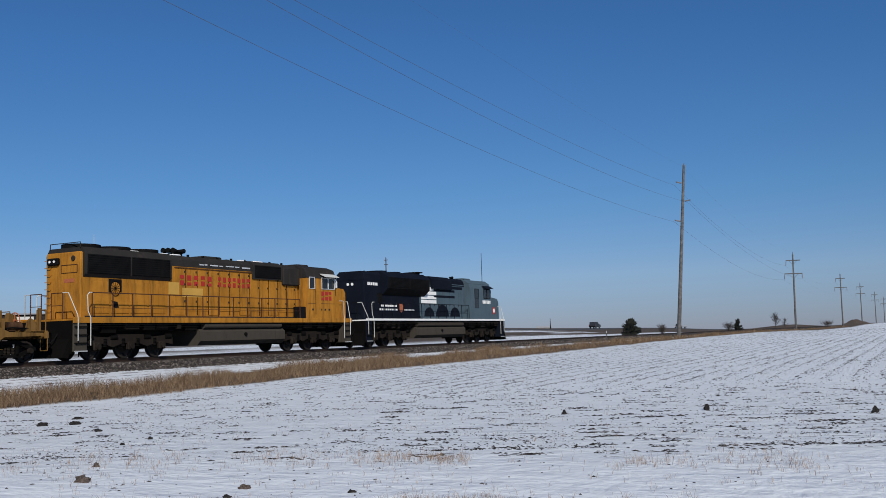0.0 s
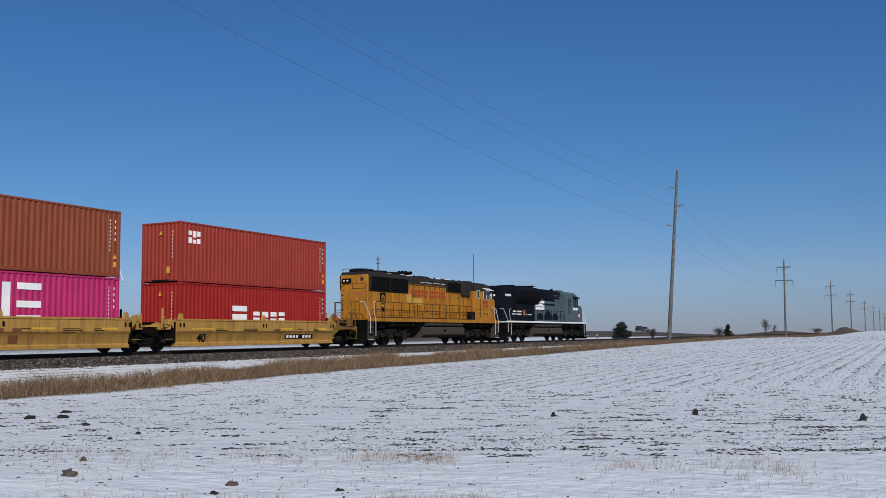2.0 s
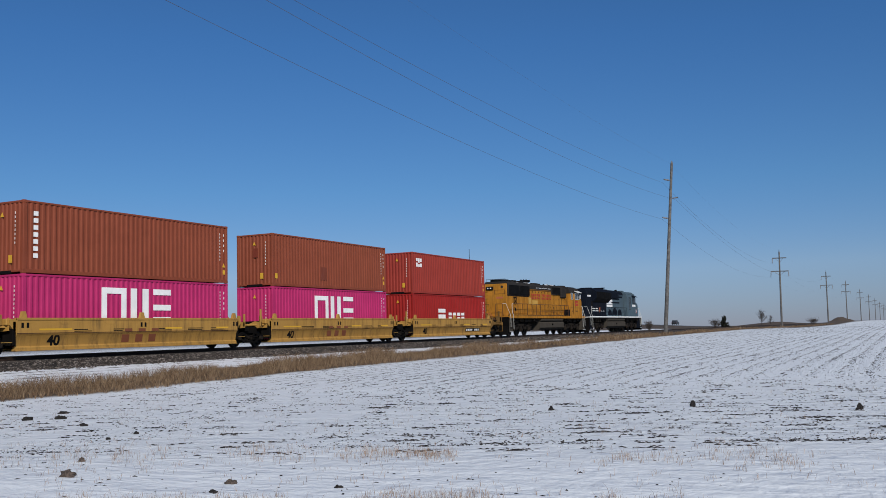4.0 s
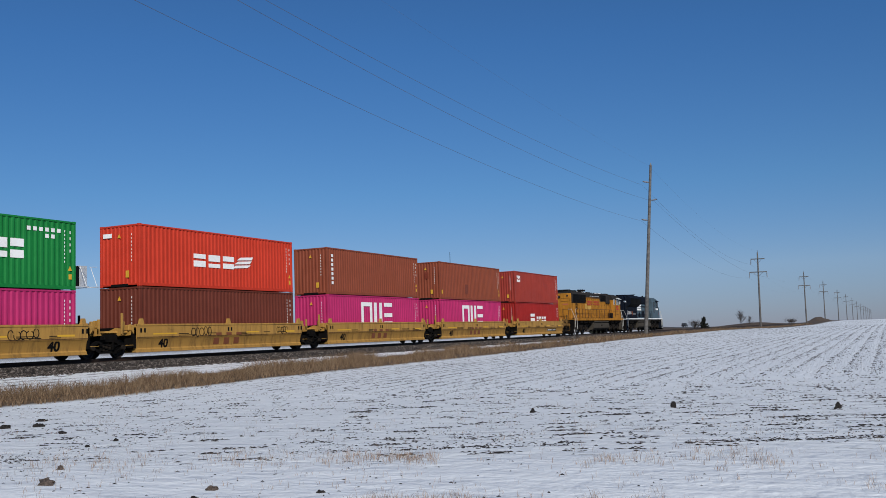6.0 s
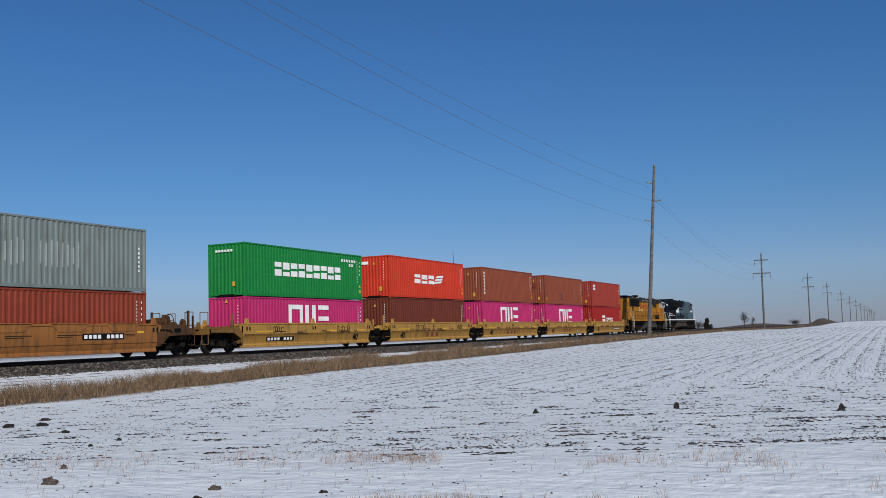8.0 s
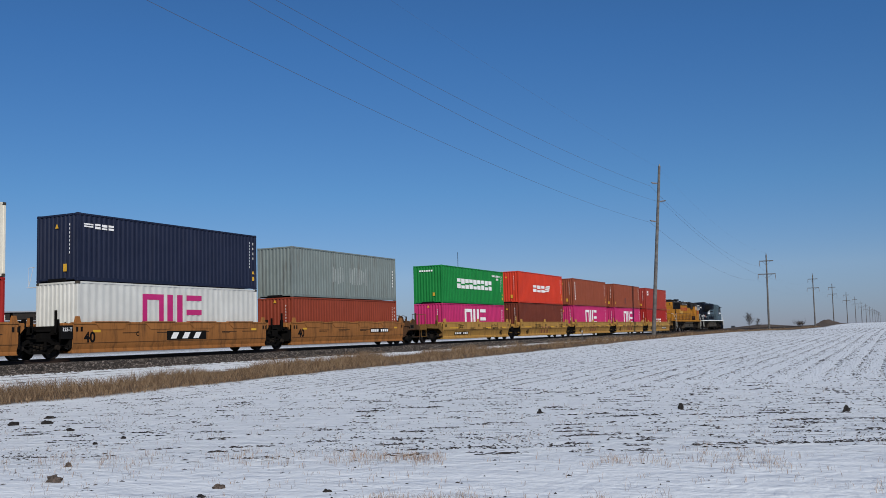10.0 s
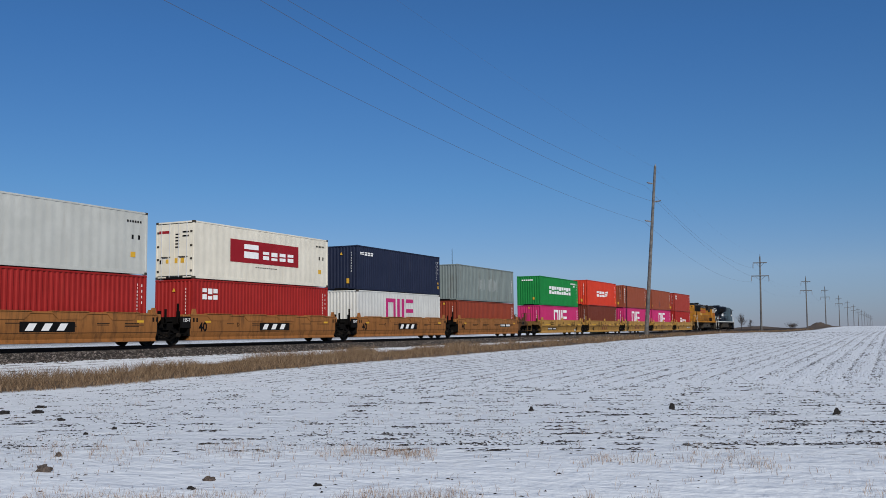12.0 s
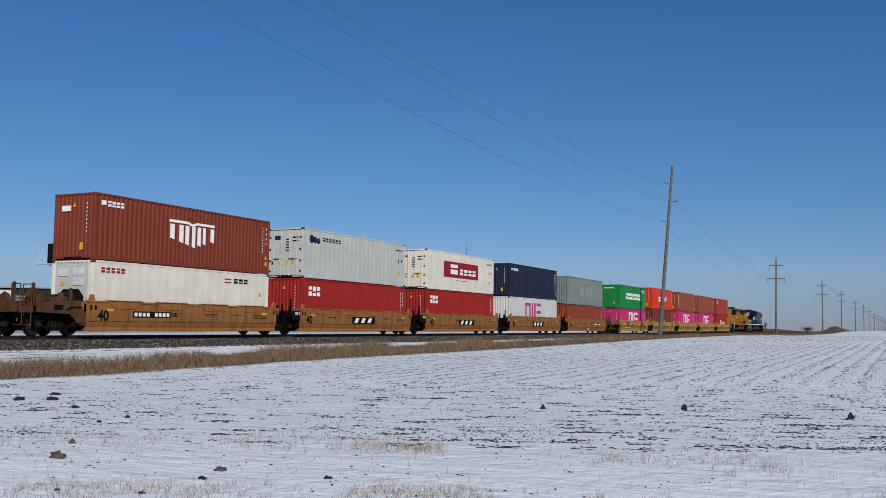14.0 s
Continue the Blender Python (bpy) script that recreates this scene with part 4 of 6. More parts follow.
def plain_print(car, older, k):
    """Number board with blank bars, badge and small print of a well car."""
    if older:
        if k in (0, 4):
            y = 8.0 if k == 0 else 1.6
            slanted(car, "number_board", y, y + 2.6, 0.50, 0.74, "black")
            for i in range(8):
                if i != 4:
                    slanted(car, "number_bar", y + 0.12 + 0.3 * i, y + 0.32 + 0.3 * i, 0.55, 0.69, "white", 0.012)
        else:
            for i in range(3):
                y = 4.95 + 0.80 * i
                slanted(car, "plain_badge", y, y + 0.42, 0.45, 0.78, "badge_brown", 0.010)
                part("plain_badge", Shape().box(1.470, 1.4755, y + 0.10, y + 0.52, 0.91, 1.04), "badge_brown", car)
        part("reflector_stripe", Shape().box(1.470, 1.474, 0.6, 2.2, 1.00, 1.07), "label_yellow", car)
        part("reflector_stripe", Shape().box(1.470, 1.474, 7.5, 8.6, 1.00, 1.07), "label_yellow", car)
        part("reflector_stripe", Shape().box(1.470, 1.474, 11.0, 11.9, 0.99, 1.07), "label_yellow", car)
    else:
        for y in (0.62, 11.35):
            part("reflector_stripe", Shape().box(1.470, 1.474, y, y + 0.42, 1.06, 1.16), "label_yellow", car)
        if k in (0, 4):
            y = 2.14 if k == 4 else 8.2
            part("number_board", Shape().box(1.469, 1.474, y, y + 2.36, 0.80, 1.08), "black", car)
            for i in range(9):
                if i != 4:
                    part("number_bar", Shape().box(1.474, 1.478, y + 0.10 + 0.25 * i, y + 0.27 + 0.25 * i, 0.86, 1.02), "white", car)
        else:
            part("badge_board", Shape().box(1.469, 1.474, 5.05, 7.80, 0.66, 1.08), "black", car)
            for i in range(3):
                y = 5.30 + 0.78 * i
                part("plain_badge", Shape().prism([(y, 0.72), (y + 0.38, 0.72), (y + 0.58, 1.01), (y + 0.20, 1.01)], "x", 1.474, 1.478), "white", car)
    rnd = random.Random(k + 10 * older)
    for y in (2.3, 4.4, 6.9, 9.0, 10.6):
        for row in range(rnd.randint(1, 3)):
            part("print_bar", Shape().box(1.470, 1.473, y, y + rnd.uniform(0.5, 1.3), 1.00 - row * 0.07, 1.035 - row * 0.07), "black" if older else "dusty", car)


def scrawl(car, y0, z0, wide, high, seed):
    """Spray-painted loops and strokes on the sill."""
    rnd = random.Random(seed)
    s = Shape()
    n = 5
    for k in range(n):
        cy, cz = y0 + wide * (k + 0.5) / n, z0 + high * rnd.uniform(0.35, 0.6)
        a, b, t0 = wide / n * rnd.uniform(0.4, 0.62), high * rnd.uniform(0.35, 0.5), rnd.uniform(0, 3)
        s.tube([(1.474, cy + a * math.cos(t0 + i * 0.55), cz + b * math.sin(t0 + i * 0.55)) for i in range(rnd.randint(9, 13))], 0.018, 5)
    part("spray_scrawl", s, "black", car)


def letter(car, body, y, z, size, ink, x):
    text = bpy.data.curves.new("stencil", "FONT")
    text.body, text.size, text.extrude, text.offset = body, size, 0.002, 0.004
    text.materials.append(MAT[ink])
    mark = new("stencil", text)
    mark.parent, mark.matrix_basis = car, Matrix.Translation((x, y, z)) @ pose(0, 0, 0, 90, 0, 90)


def build_well_cars():
    for k, f in enumerate(PACK_A):
        car = well_car("well_yellow", "weathered yellow articulated well car with grimy lower sill", k == 0, k == 4, True, 10.6 if k == 4 else 1.05)
        plain_print(car, True, k)
        if k in (3, 4):
            scrawl(car, 3.2 if k == 3 else 8.6, 0.90, 1.5, 0.46, k)
            scrawl(car, 10.2 if k == 3 else 2.1, 0.95, 1.0, 0.36, k + 7)
        rides(car, f - LONG)
    for k, f in enumerate(PACK_B):
        car = well_car("well_tan", "tan-orange articulated well car with dusty sill", k == 0, k == 4, False)
        plain_print(car, False, k)
        if k:
            letter(car, "CDEA"[k - 1], 4.72 if k == 4 else 3.1, 0.88 if k < 4 else 0.86, 0.28, "black", 1.474)
        if k in (1, 2, 3):
            part("marking_plate", Shape().box(1.30, 1.47, -1.02, -0.43, 0.80, 1.36, 0.01), "black", car)
            letter(car, "125-T", -0.99, 1.12, 0.21, "white", 1.472)
        rides(car, f - LONG)
    tail = well_car("well_tan", "tan-orange well car coupled behind, seen by its end", True, False, False)
    rides(tail, PACK_B[4] - 18.86 - LONG)


LOCO = 189.13


# ---- locomotives: y from the rear coupler, z from the rail ----
def loco_truck(parent, y, way):
    """Three axles in a cast frame with brake cylinders, springs and journal boxes."""
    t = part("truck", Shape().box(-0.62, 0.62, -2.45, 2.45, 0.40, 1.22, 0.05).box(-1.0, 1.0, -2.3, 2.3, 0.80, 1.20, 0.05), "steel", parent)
    t.location = (0, y, 0)
    top = [(-2.55, 0.55), (-2.55, 0.86), (-2.2, 0.98), (-1.3, 0.92), (-0.9, 1.04), (0.9, 1.04), (1.3, 0.92), (2.2, 0.98), (2.55, 0.86), (2.55, 0.55),
           (2.2, 0.62), (1.5, 0.66), (1.0, 0.50), (0.45, 0.66), (-0.45, 0.66), (-1.0, 0.50), (-1.5, 0.66), (-2.2, 0.62)]
    for side in (-1, 1):
        x = side * 1.12
        part("side_frame", Shape().prism(top, "x", x - 0.08, x + 0.08), "dusty", t)
        for e in (-1.85, 0, 1.85):
            part("journal_box", Shape().box(*sorted((x - 0.02, x + side * 0.16)), e - 0.2, e + 0.2, 0.36, 0.72, 0.04).rod((x, e, 0.53), (x + side * 0.22, e, 0.53), 0.15, 0.12, 14), "dusty", t)
        for e in (-1.42, -0.42, 0.42, 1.42):
            part("coil_spring", Shape().lathe([(0.51 + k * 0.03, 0.10 if k % 2 else 0.07) for k in range(13)], 10, "z").shift(x + side * 0.06, e, 0), "steel", t)
        for e in (-2.25, -0.95, 0.95, 2.25):
            part("brake_cylinder", Shape().rod((x + side * 0.04, e - 0.18, 0.92), (x + side * 0.04, e + 0.18, 0.92), 0.12, n=12), "steel", t)
            part("brake_shoe", Shape().box(*sorted((side * 0.68, side * 0.86)), e - 0.07, e + 0.05, 0.38, 0.78, 0.02), "steel", t)
        part("sand_pipe", Shape().tube([(x, 2.6 * way, 1.2), (x, 2.75 * way, 0.7), (x - side * 0.2, 2.55 * way, 0.15)], 0.025), "steel", t)
    for e in (-1.85, 0, 1.85):
        wheelset(t, e, 0.53)
    return t


def loco_frame(name, label, body, rail_paint, sill_paint, length, tank, trucks):
    loco = thing(name, label, "locomotive", "locomotives")
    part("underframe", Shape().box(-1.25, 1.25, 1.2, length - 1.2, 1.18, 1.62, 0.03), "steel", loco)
    deck = part("walkway", Shape().box(-1.56, 1.56, 0.75, length - 0.85, 1.62, 1.70, 0.01), sill_paint, loco)
    for side in (-1, 1):
        part("side_sill", Shape().box(*sorted((side * 1.54, side * 1.575)), 0.75, length - 0.85, 1.52 if sill_paint != "white" else 1.63, 1.76, 0.008), sill_paint, deck)
    a, b = tank
    form = [(-1.30, 1.22), (-1.46, 1.10), (-1.46, 0.66), (-1.25, 0.45), (1.25, 0.45), (1.46, 0.66), (1.46, 1.10), (1.30, 1.22)]
    t = part("fuel_tank", Shape().prism(form, "y", a, b), "tank", loco, "dusty brown fuel tank")
    for side in (-1, 1):
        part("air_reservoir", Shape().rod((side * 1.34, a + 0.3, 1.40), (side * 1.34, b - 0.3, 1.40), 0.16, n=14), "tank", t)
        part("filler", Shape().rod((side * 1.42, (a + b) / 2, 0.95), (side * 1.54, (a + b) / 2, 0.95), 0.09, n=10), "steel", t)
    rnd = random.Random(int(length * 100))
    for side in (-1, 1):
        y = 1.9
        while y < length - 2.2:
            w = rnd.uniform(0.25, 0.8)
            if not a - 0.2 < y < b:
                z = rnd.uniform(1.08, 1.28)
                part("equipment_box", Shape().box(*sorted((side * 1.12, side * rnd.uniform(1.30, 1.46))), y, y + w, z, 1.56, 0.02), rnd.choice(("steel", "steel", "dusty")), loco)
            y += w + rnd.uniform(0.1, 0.5)
        part("air_pipe", Shape().tube([(side * 1.48, 1.7, 1.47), (side * 1.48, length - 1.8, 1.47)], 0.03), "dusty", loco)
        part("cable_run", Shape().tube([(side * 1.44, 1.9, 1.36), (side * 1.44, a - 0.1, 1.34)], 0.02).tube([(side * 1.44, b + 0.1, 1.34), (side * 1.44, length - 2, 1.36)], 0.02), "steel", loco)
    for k in range(9):
        y, x, w = rnd.uniform(2.0, length - 7), rnd.uniform(-0.6, 0.7), rnd.uniform(0.15, 0.5)
        part("roof_hatch", Shape().box(x - w / 2, x + w / 2, y, y + rnd.uniform(0.2, 0.7), 4.68, 4.78 + rnd.uniform(0.0, 0.08), 0.02), "loco_grey" if body == "dusty" else "black", loco)
    for k in range(14):
        y = 1.9 + k * (length - 8.5) / 13
        part("lifting_lug", Shape().box(0.70, 0.80, y, y + 0.10, 4.66, 4.80, 0.01), "steel", loco)
    loco_truck(loco, trucks[0], -1)
    loco_truck(loco, trucks[1], 1)
    coupler(loco, 0.06, -1)
    coupler(loco, length - 0.06, 1)
    for y, sign in ((0.75, -1), (length - 0.85, 1)):
        part("pilot", Shape().prism([(-1.5, 0.28), (1.5, 0.28), (1.52, 1.62), (-1.52, 1.62)], "y", y, y + sign * 0.08), "steel", loco)
        part("plow", Shape().prism([(y + sign * 0.05, 0.95), (y + sign * 0.45, 0.15), (y + sign * 0.10, 0.12)], "x", -1.45, 1.45), "steel", loco)
        for side in (-1, 1):
            well = part("step_well", Shape().box(*sorted((side * 0.95, side * 1.52)), *sorted((y - sign * 0.05, y - sign * 0.75)), 0.35, 1.60, 0.02), "tank" if sill_paint != "white" else "loco_navy", loco)
            for k in range(4):
                part("step", Shape().box(*sorted((side * 1.40, side * 1.60)), *sorted((y - sign * 0.10, y - sign * 0.70)), 0.36 + 0.33 * k, 0.40 + 0.33 * k), "silver" if k == 0 else "steel", well)
            yy = y - sign * 0.12
            part("grab_rail", Shape().tube([(side * 0.95, y, 2.76), (side * 1.28, y, 2.76), (side * 1.57, yy - sign * 0.10, 1.85), (side * 1.60, yy - sign * 0.10, 1.70), (side * 1.60, yy - sign * 0.10, 0.80)], 0.019, 8), "cold_white", loco, "white-painted sloping grab rail")
            yy = y - sign * 0.86
            part("grab_rail", Shape().tube([(side * 1.60, yy, 0.60), (side * 1.60, yy, 1.75), (side * 1.53, yy + sign * 0.08, 2.02), (side * 1.52, yy + sign * 0.10, 2.68), (side * 1.52, yy, 2.78), (side * 1.52, yy - sign * 0.35, 2.78)], 0.019, 8), "cold_white", loco, "white-painted grab rail")
            part("corner_rail", Shape().tube([(side * 0.95, y, 1.70), (side * 0.95, y, 2.76), (side * 0.30, y, 2.76), (side * 0.30, y, 1.70)], 0.022).tube([(side * 0.30, y, 2.25), (side * 0.95, y, 2.25)], 0.016), "rail_brown" if sill_paint != "white" else "black", loco)
        part("hose_bundle", Shape().tube([(-0.7, y, 1.2), (-0.72, y + sign * 0.25, 0.85), (-0.6, y + sign * 0.5, 0.6)], 0.03).tube([(0.75, y, 1.2), (0.75, y + sign * 0.25, 0.85), (0.6, y + sign * 0.5, 0.6)], 0.03), "black", loco)
    return loco


def side_railing(loco, y0, y1, count, paint):
    for side in (-1, 1):
        rail = part("hand_rail", Shape().tube([(side * 1.52, y0, 2.78), (side * 1.52, y1, 2.78)], 0.022, 8), paint, loco)
        part("hand_rail", Shape().tube([(side * 1.52, y0, 2.15), (side * 1.52, y1, 2.15)], 0.012, 6), paint, loco)
        for k in range(count):
            y = y0 + (y1 - y0) * k / (count - 1)
            part("stanchion", Shape().box(*sorted((side * 1.50, side * 1.54)), y - 0.02, y + 0.02, 1.55, 2.78, 0.005), paint, rail)


def louvres(parent, name, x0, x1, y0, y1, z0, z1, count, material, side):
    """A dark recess with thin slats before it."""
    g = part(name, Shape().box(*sorted((side * x0, side * x1)), y0, y1, z0, z1, 0.01), "black", parent)
    for k in range(count):
        z = z0 + (z1 - z0) * (k + 0.5) / count
        part("slat", Shape().box(*sorted((side * x1, side * (x1 + 0.02))), y0 + 0.03, y1 - 0.03, z - 0.012, z + 0.012), material, g)
    return g


def yellow_locomotive():
    L = 22.05
    loco = loco_frame("diesel_locomotive", "weathered yellow freight locomotive with grey roof and red bars", "dusty", "loco_yellow", "loco_yellow", L, (8.25, 14.8), (4.15, 17.75))
    # long hood with a rounded roof edge
    hood = part("long_hood", Shape().box(-1.02, 1.02, 1.65, 16.6, 1.70, 4.30, 0.03), "loco_yellow", loco)
    part("hood_roof", Shape().prism([(-1.03, 4.18), (1.03, 4.18), (1.0, 4.50), (0.80, 4.70), (-0.80, 4.70), (-1.0, 4.50)], "y", 1.62, 16.6), "loco_grey", loco)
    flare = [(-1.04, 3.46), (-1.15, 3.58), (-1.17, 4.42), (-0.98, 4.72), (0.98, 4.72), (1.17, 4.42), (1.15, 3.58), (1.04, 3.46)]
    rad = part("radiator_housing", Shape().prism(flare, "y", 1.70, 6.70), "loco_grey", loco)
    for side in (-1, 1):
        for y0, y1 in ((1.82, 4.18), (4.26, 6.60)):
            louvres(rad, "radiator_grille", 1.12, 1.180, y0, y1, 3.60, 4.42, 9, "black", side)
    for y in (2.5, 4.2, 5.9):
        f = part("radiator_fan", Shape().rod((0, y, 4.70), (0, y, 4.90), 0.80, n=24), "black", loco)
        for k in range(6):
            c, s = math.cos(k * math.pi / 6) * 0.7, math.sin(k * math.pi / 6) * 0.7
            part("fan_guard_bar", Shape().rod((-c, y - s, 4.875), (c, y + s, 4.875), 0.012, n=5), "steel", f)
    part("roof_grab_rail", Shape().tube([(-0.9, 1.66, 4.70), (-0.9, 1.68, 4.92), (0.9, 1.68, 4.92), (0.9, 1.66, 4.70)], 0.02), "loco_grey", loco)
    part("hood_end", Shape().box(-1.03, 1.03, 1.57, 1.73, 1.71, 4.52, 0.04), "loco_yellow", loco)
    part("headlight", Shape().box(-0.85, -0.20, 1.44, 1.60, 4.0, 4.3, 0.03), "black", loco)
    for x in (-0.66, -0.40):
        part("lamp_glass", Shape().rod((x, 1.45, 4.15), (x, 1.42, 4.15), 0.055, n=14), "lamp", loco)
    part("number_box", Shape().tube([(-0.1, 1.56, 3.65), (0.85, 1.56, 3.65), (0.85, 1.56, 3.98), (-0.1, 1.56, 3.98), (-0.1, 1.56, 3.65)], 0.014), "rail_brown", loco)
    part("number_bar", Shape().box(0.05, 0.68, 1.560, 1.568, 3.24, 3.40), "faded_red", loco)
    part("classification_lamp", Shape().rod((0.62, 1.58, 4.25), (0.62, 1.53, 4.25), 0.11, n=14), "loco_grey", loco)
    rungs = Shape()
    for k in range(8):
        rungs.tube([(-1.02, 1.56, 2.1 + 0.3 * k), (-1.02, 1.48, 2.1 + 0.3 * k), (-0.70, 1.48, 2.1 + 0.3 * k), (-0.70, 1.56, 2.1 + 0.3 * k)], 0.014)
    part("ladder", rungs, "loco_yellow", loco)
    for k in range(13):
        y = 7.0 + 0.78 * k
        if y > 16:
            break
        for side in (-1, 1):
            d = part("engine_door", Shape().box(*sorted((side * 1.02, side * 1.045)), y, y + 0.72, 2.1 if k % 3 else 1.9, 4.05, 0.008), "loco_yellow", hood)
            part("door_seam", Shape().box(*sorted((side * 1.022, side * 1.030)), y + 0.725, y + 0.775, 1.9, 4.05), "steel", d)
            for z in (2.5, 3.3, 3.9):
                part("latch", Shape().box(*sorted((side * 1.045, side * 1.065)), y + 0.62, y + 0.68, z, z + 0.09), "loco_grey", d)
    for y0 in (2.1, 3.2, 4.3, 5.4):
        for side in (-1, 1):
            part("engine_door", Shape().box(*sorted((side * 1.02, side * 1.045)), y0, y0 + 1.0, 1.95, 3.30, 0.008), "loco_yellow", hood)
    # name on the hood as plain bars, with a pale repainted patch and a dark shield-like plate
    blocks(loco, "plain_badge", [r for r in lettering(7.35, 9.70, 3.30, 3.78, 5, 0.34) + lettering(10.0, 12.55, 3.30, 3.78, 7, 0.34)], "loco_red", 1.058, 0.010)
    blocks(loco, "repainted_patch", [(6.6, 7.3, 2.85, 3.42), (7.5, 8.9, 2.75, 3.18)], "pale_yellow", 1.050, 0.003)
    blocks(loco, "emblem_plate", [(3.05, 3.78, 2.86, 3.42)], "black", 1.052, 0.006)
    part("emblem_disc", Shape().lathe([(1.052, 0.27), (1.060, 0.27)], 18).shift(0, 3.42, 3.02), "loco_yellow", loco)
    for side in (-1, 1):
        louvres(loco, "inverter_grille", 1.03, 1.14, 12.75, 14.95, 3.86, 4.52, 6, "black", side)
        part("blower_box", Shape().box(*sorted((side * 1.0, side * 1.20)), 15.1, 16.6, 3.55, 4.52, 0.06), "loco_grey", loco)
    part("dynamic_brake_hood", Shape().prism([(-1.12, 3.80), (1.12, 3.80), (1.12, 4.55), (0.88, 4.74), (-0.88, 4.74), (-1.12, 4.55)], "y", 12.6, 15.05), "loco_grey", loco)
    part("exhaust_stack", Shape().box(-0.45, 0.45, 9.6, 11.0, 4.68, 4.86, 0.05), "loco_grey", loco)
    horn = Shape().box(0.1, 0.6, 7.3, 8.0, 4.68, 4.84, 0.01)
    for k, x in enumerate((0.15, 0.35, 0.55)):
        horn.rod((x, 7.15 + 0.12 * k, 4.98), (x, 7.75, 4.95), 0.13, 0.05, 12).rod((x, 8.35 - 0.1 * k, 4.98), (x, 7.75, 4.95), 0.12, 0.05, 12)
    part("air_horn", horn, "black", loco)
    rnd = random.Random(4)
    y = 8.7
    while y < 12.5:
        w = rnd.uniform(0.15, 0.7)
        part("worn_stripe", Shape().box(1.020, 1.036, y, y + w, 4.30 + rnd.uniform(0, 0.03), 4.35 + rnd.uniform(0, 0.03)), "silver", loco)
        y += w + rnd.uniform(0.05, 0.25)
    for y, x in ((4.6, 0.72), (6.4, 0.80), (7.1, 0.78), (11.9, 0.80), (12.9, 0.86)):
        part("snow_patch", Shape().box(x - 0.16, x + 0.06, y, y + rnd.uniform(0.3, 0.8), 4.70, 4.765, 0.02), "white", loco, "thin patch of snow left on the roof")
    for k in range(6):
        c, q = math.cos(k * math.pi / 6) * 0.25, math.sin(k * math.pi / 6) * 0.25
        part("emblem_spoke", Shape().rod((1.061, 3.42 - c, 3.02 - q), (1.061, 3.42 + c, 3.02 + q), 0.012, n=5), "black", loco)
    part("emblem_rim", Shape().tube([(1.062, 3.42 + 0.27 * math.cos(k * math.pi / 10), 3.02 + 0.33 * math.sin(k * math.pi / 10)) for k in range(21)], 0.018), "black", loco)
    part("emblem_pennant", Shape().prism([(3.20, 2.50), (3.55, 2.44), (3.62, 2.20), (3.36, 2.18)], "x", 1.046, 1.056), "black", loco)
    for side in (-1, 1):
        part("door_track", Shape().box(*sorted((side * 1.03, side * 1.06)), 7.0, 16.4, 4.10, 4.14), "rail_brown", loco)
        part("kick_strip", Shape().box(*sorted((side * 1.03, side * 1.05)), 1.8, 16.4, 1.72, 1.84), "loco_grey", loco)
        part("cab_door", Shape().box(*sorted((side * 1.553, side * 1.566)), 17.55, 18.05, 1.75, 3.30, 0.01), "loco_yellow", loco)
        part("cab_grab_rail", Shape().tube([(side * 1.60, 17.50, 2.0), (side * 1.60, 17.50, 3.4)], 0.016), "rail_brown", loco)
        part("cab_seam", Shape().box(*sorted((side * 1.552, side * 1.558)), 16.80, 19.45, 2.58, 2.60), "rail_brown", loco)
    # the cab and short nose
    cab = part("cab", Shape().prism([(-1.55, 1.70), (1.55, 1.70), (1.55, 4.05), (1.30, 4.52), (0.85, 4.68), (-0.85, 4.68), (-1.30, 4.52), (-1.55, 4.05)], "y", 16.75, 19.50), "loco_yellow", loco)
    part("cab_roof", Shape().prism([(-1.57, 4.02), (1.57, 4.02), (1.34, 4.54), (0.87, 4.72), (-0.87, 4.72), (-1.34, 4.54)], "y", 16.72, 19.66), "loco_grey", cab)
    part("nose", Shape().prism([(19.45, 1.70), (20.95, 1.70), (20.95, 3.30), (20.75, 3.50), (19.45, 3.60)], "x", -1.30, 1.30), "loco_yellow", loco)
    part("windshield", Shape().prism([(19.52, 3.60), (19.62, 3.60), (19.52, 4.30)], "x", -1.35, 1.35), "glass", cab)
    for side in (-1, 1):
        for y0, y1 in ((16.95, 17.45), (18.15, 18.75), (18.80, 19.40)):
            w = part("window", Shape().box(*sorted((side * 1.555, side * 1.57)), y0, y1, 3.42, 4.05, 0.008), "glass", cab)
            part("window_frame", Shape().tube([(side * 1.57, y0, 3.42), (side * 1.57, y1, 3.42), (side * 1.57, y1, 4.05), (side * 1.57, y0, 4.05), (side * 1.57, y0, 3.42)], 0.025), "silver", w)
        part("awning", Shape().prism([(side * 1.54, 4.24), (side * 1.90, 4.08), (side * 1.90, 4.11), (side * 1.54, 4.29)], "y", 18.05, 19.45), "cold_white", cab)
        part("mirror", Shape().box(*sorted((side * 1.62, side * 1.72)), 19.42, 19.50, 3.5, 3.95, 0.01), "silver", cab)
    blocks(loco, "number_bar", lettering(17.75, 19.2, 2.78, 3.28, 4, 0.2), "loco_red", 1.562, 0.008)
    blocks(loco, "print_bar", [(17.2 + 0.4 * k, 17.35 + 0.4 * k, 2.20, 2.30) for k in range(5)], "loco_grey", 1.562, 0.008)
    part("air_conditioner", Shape().box(-0.5, 0.5, 17.3, 18.4, 4.68, 4.86, 0.05), "loco_grey", cab)
    for side in (-1, 1):
        part("cab_step", Shape().box(*sorted((side * 1.05, side * 1.5)), 16.1, 16.7, 1.70, 2.4, 0.03), "black", loco)
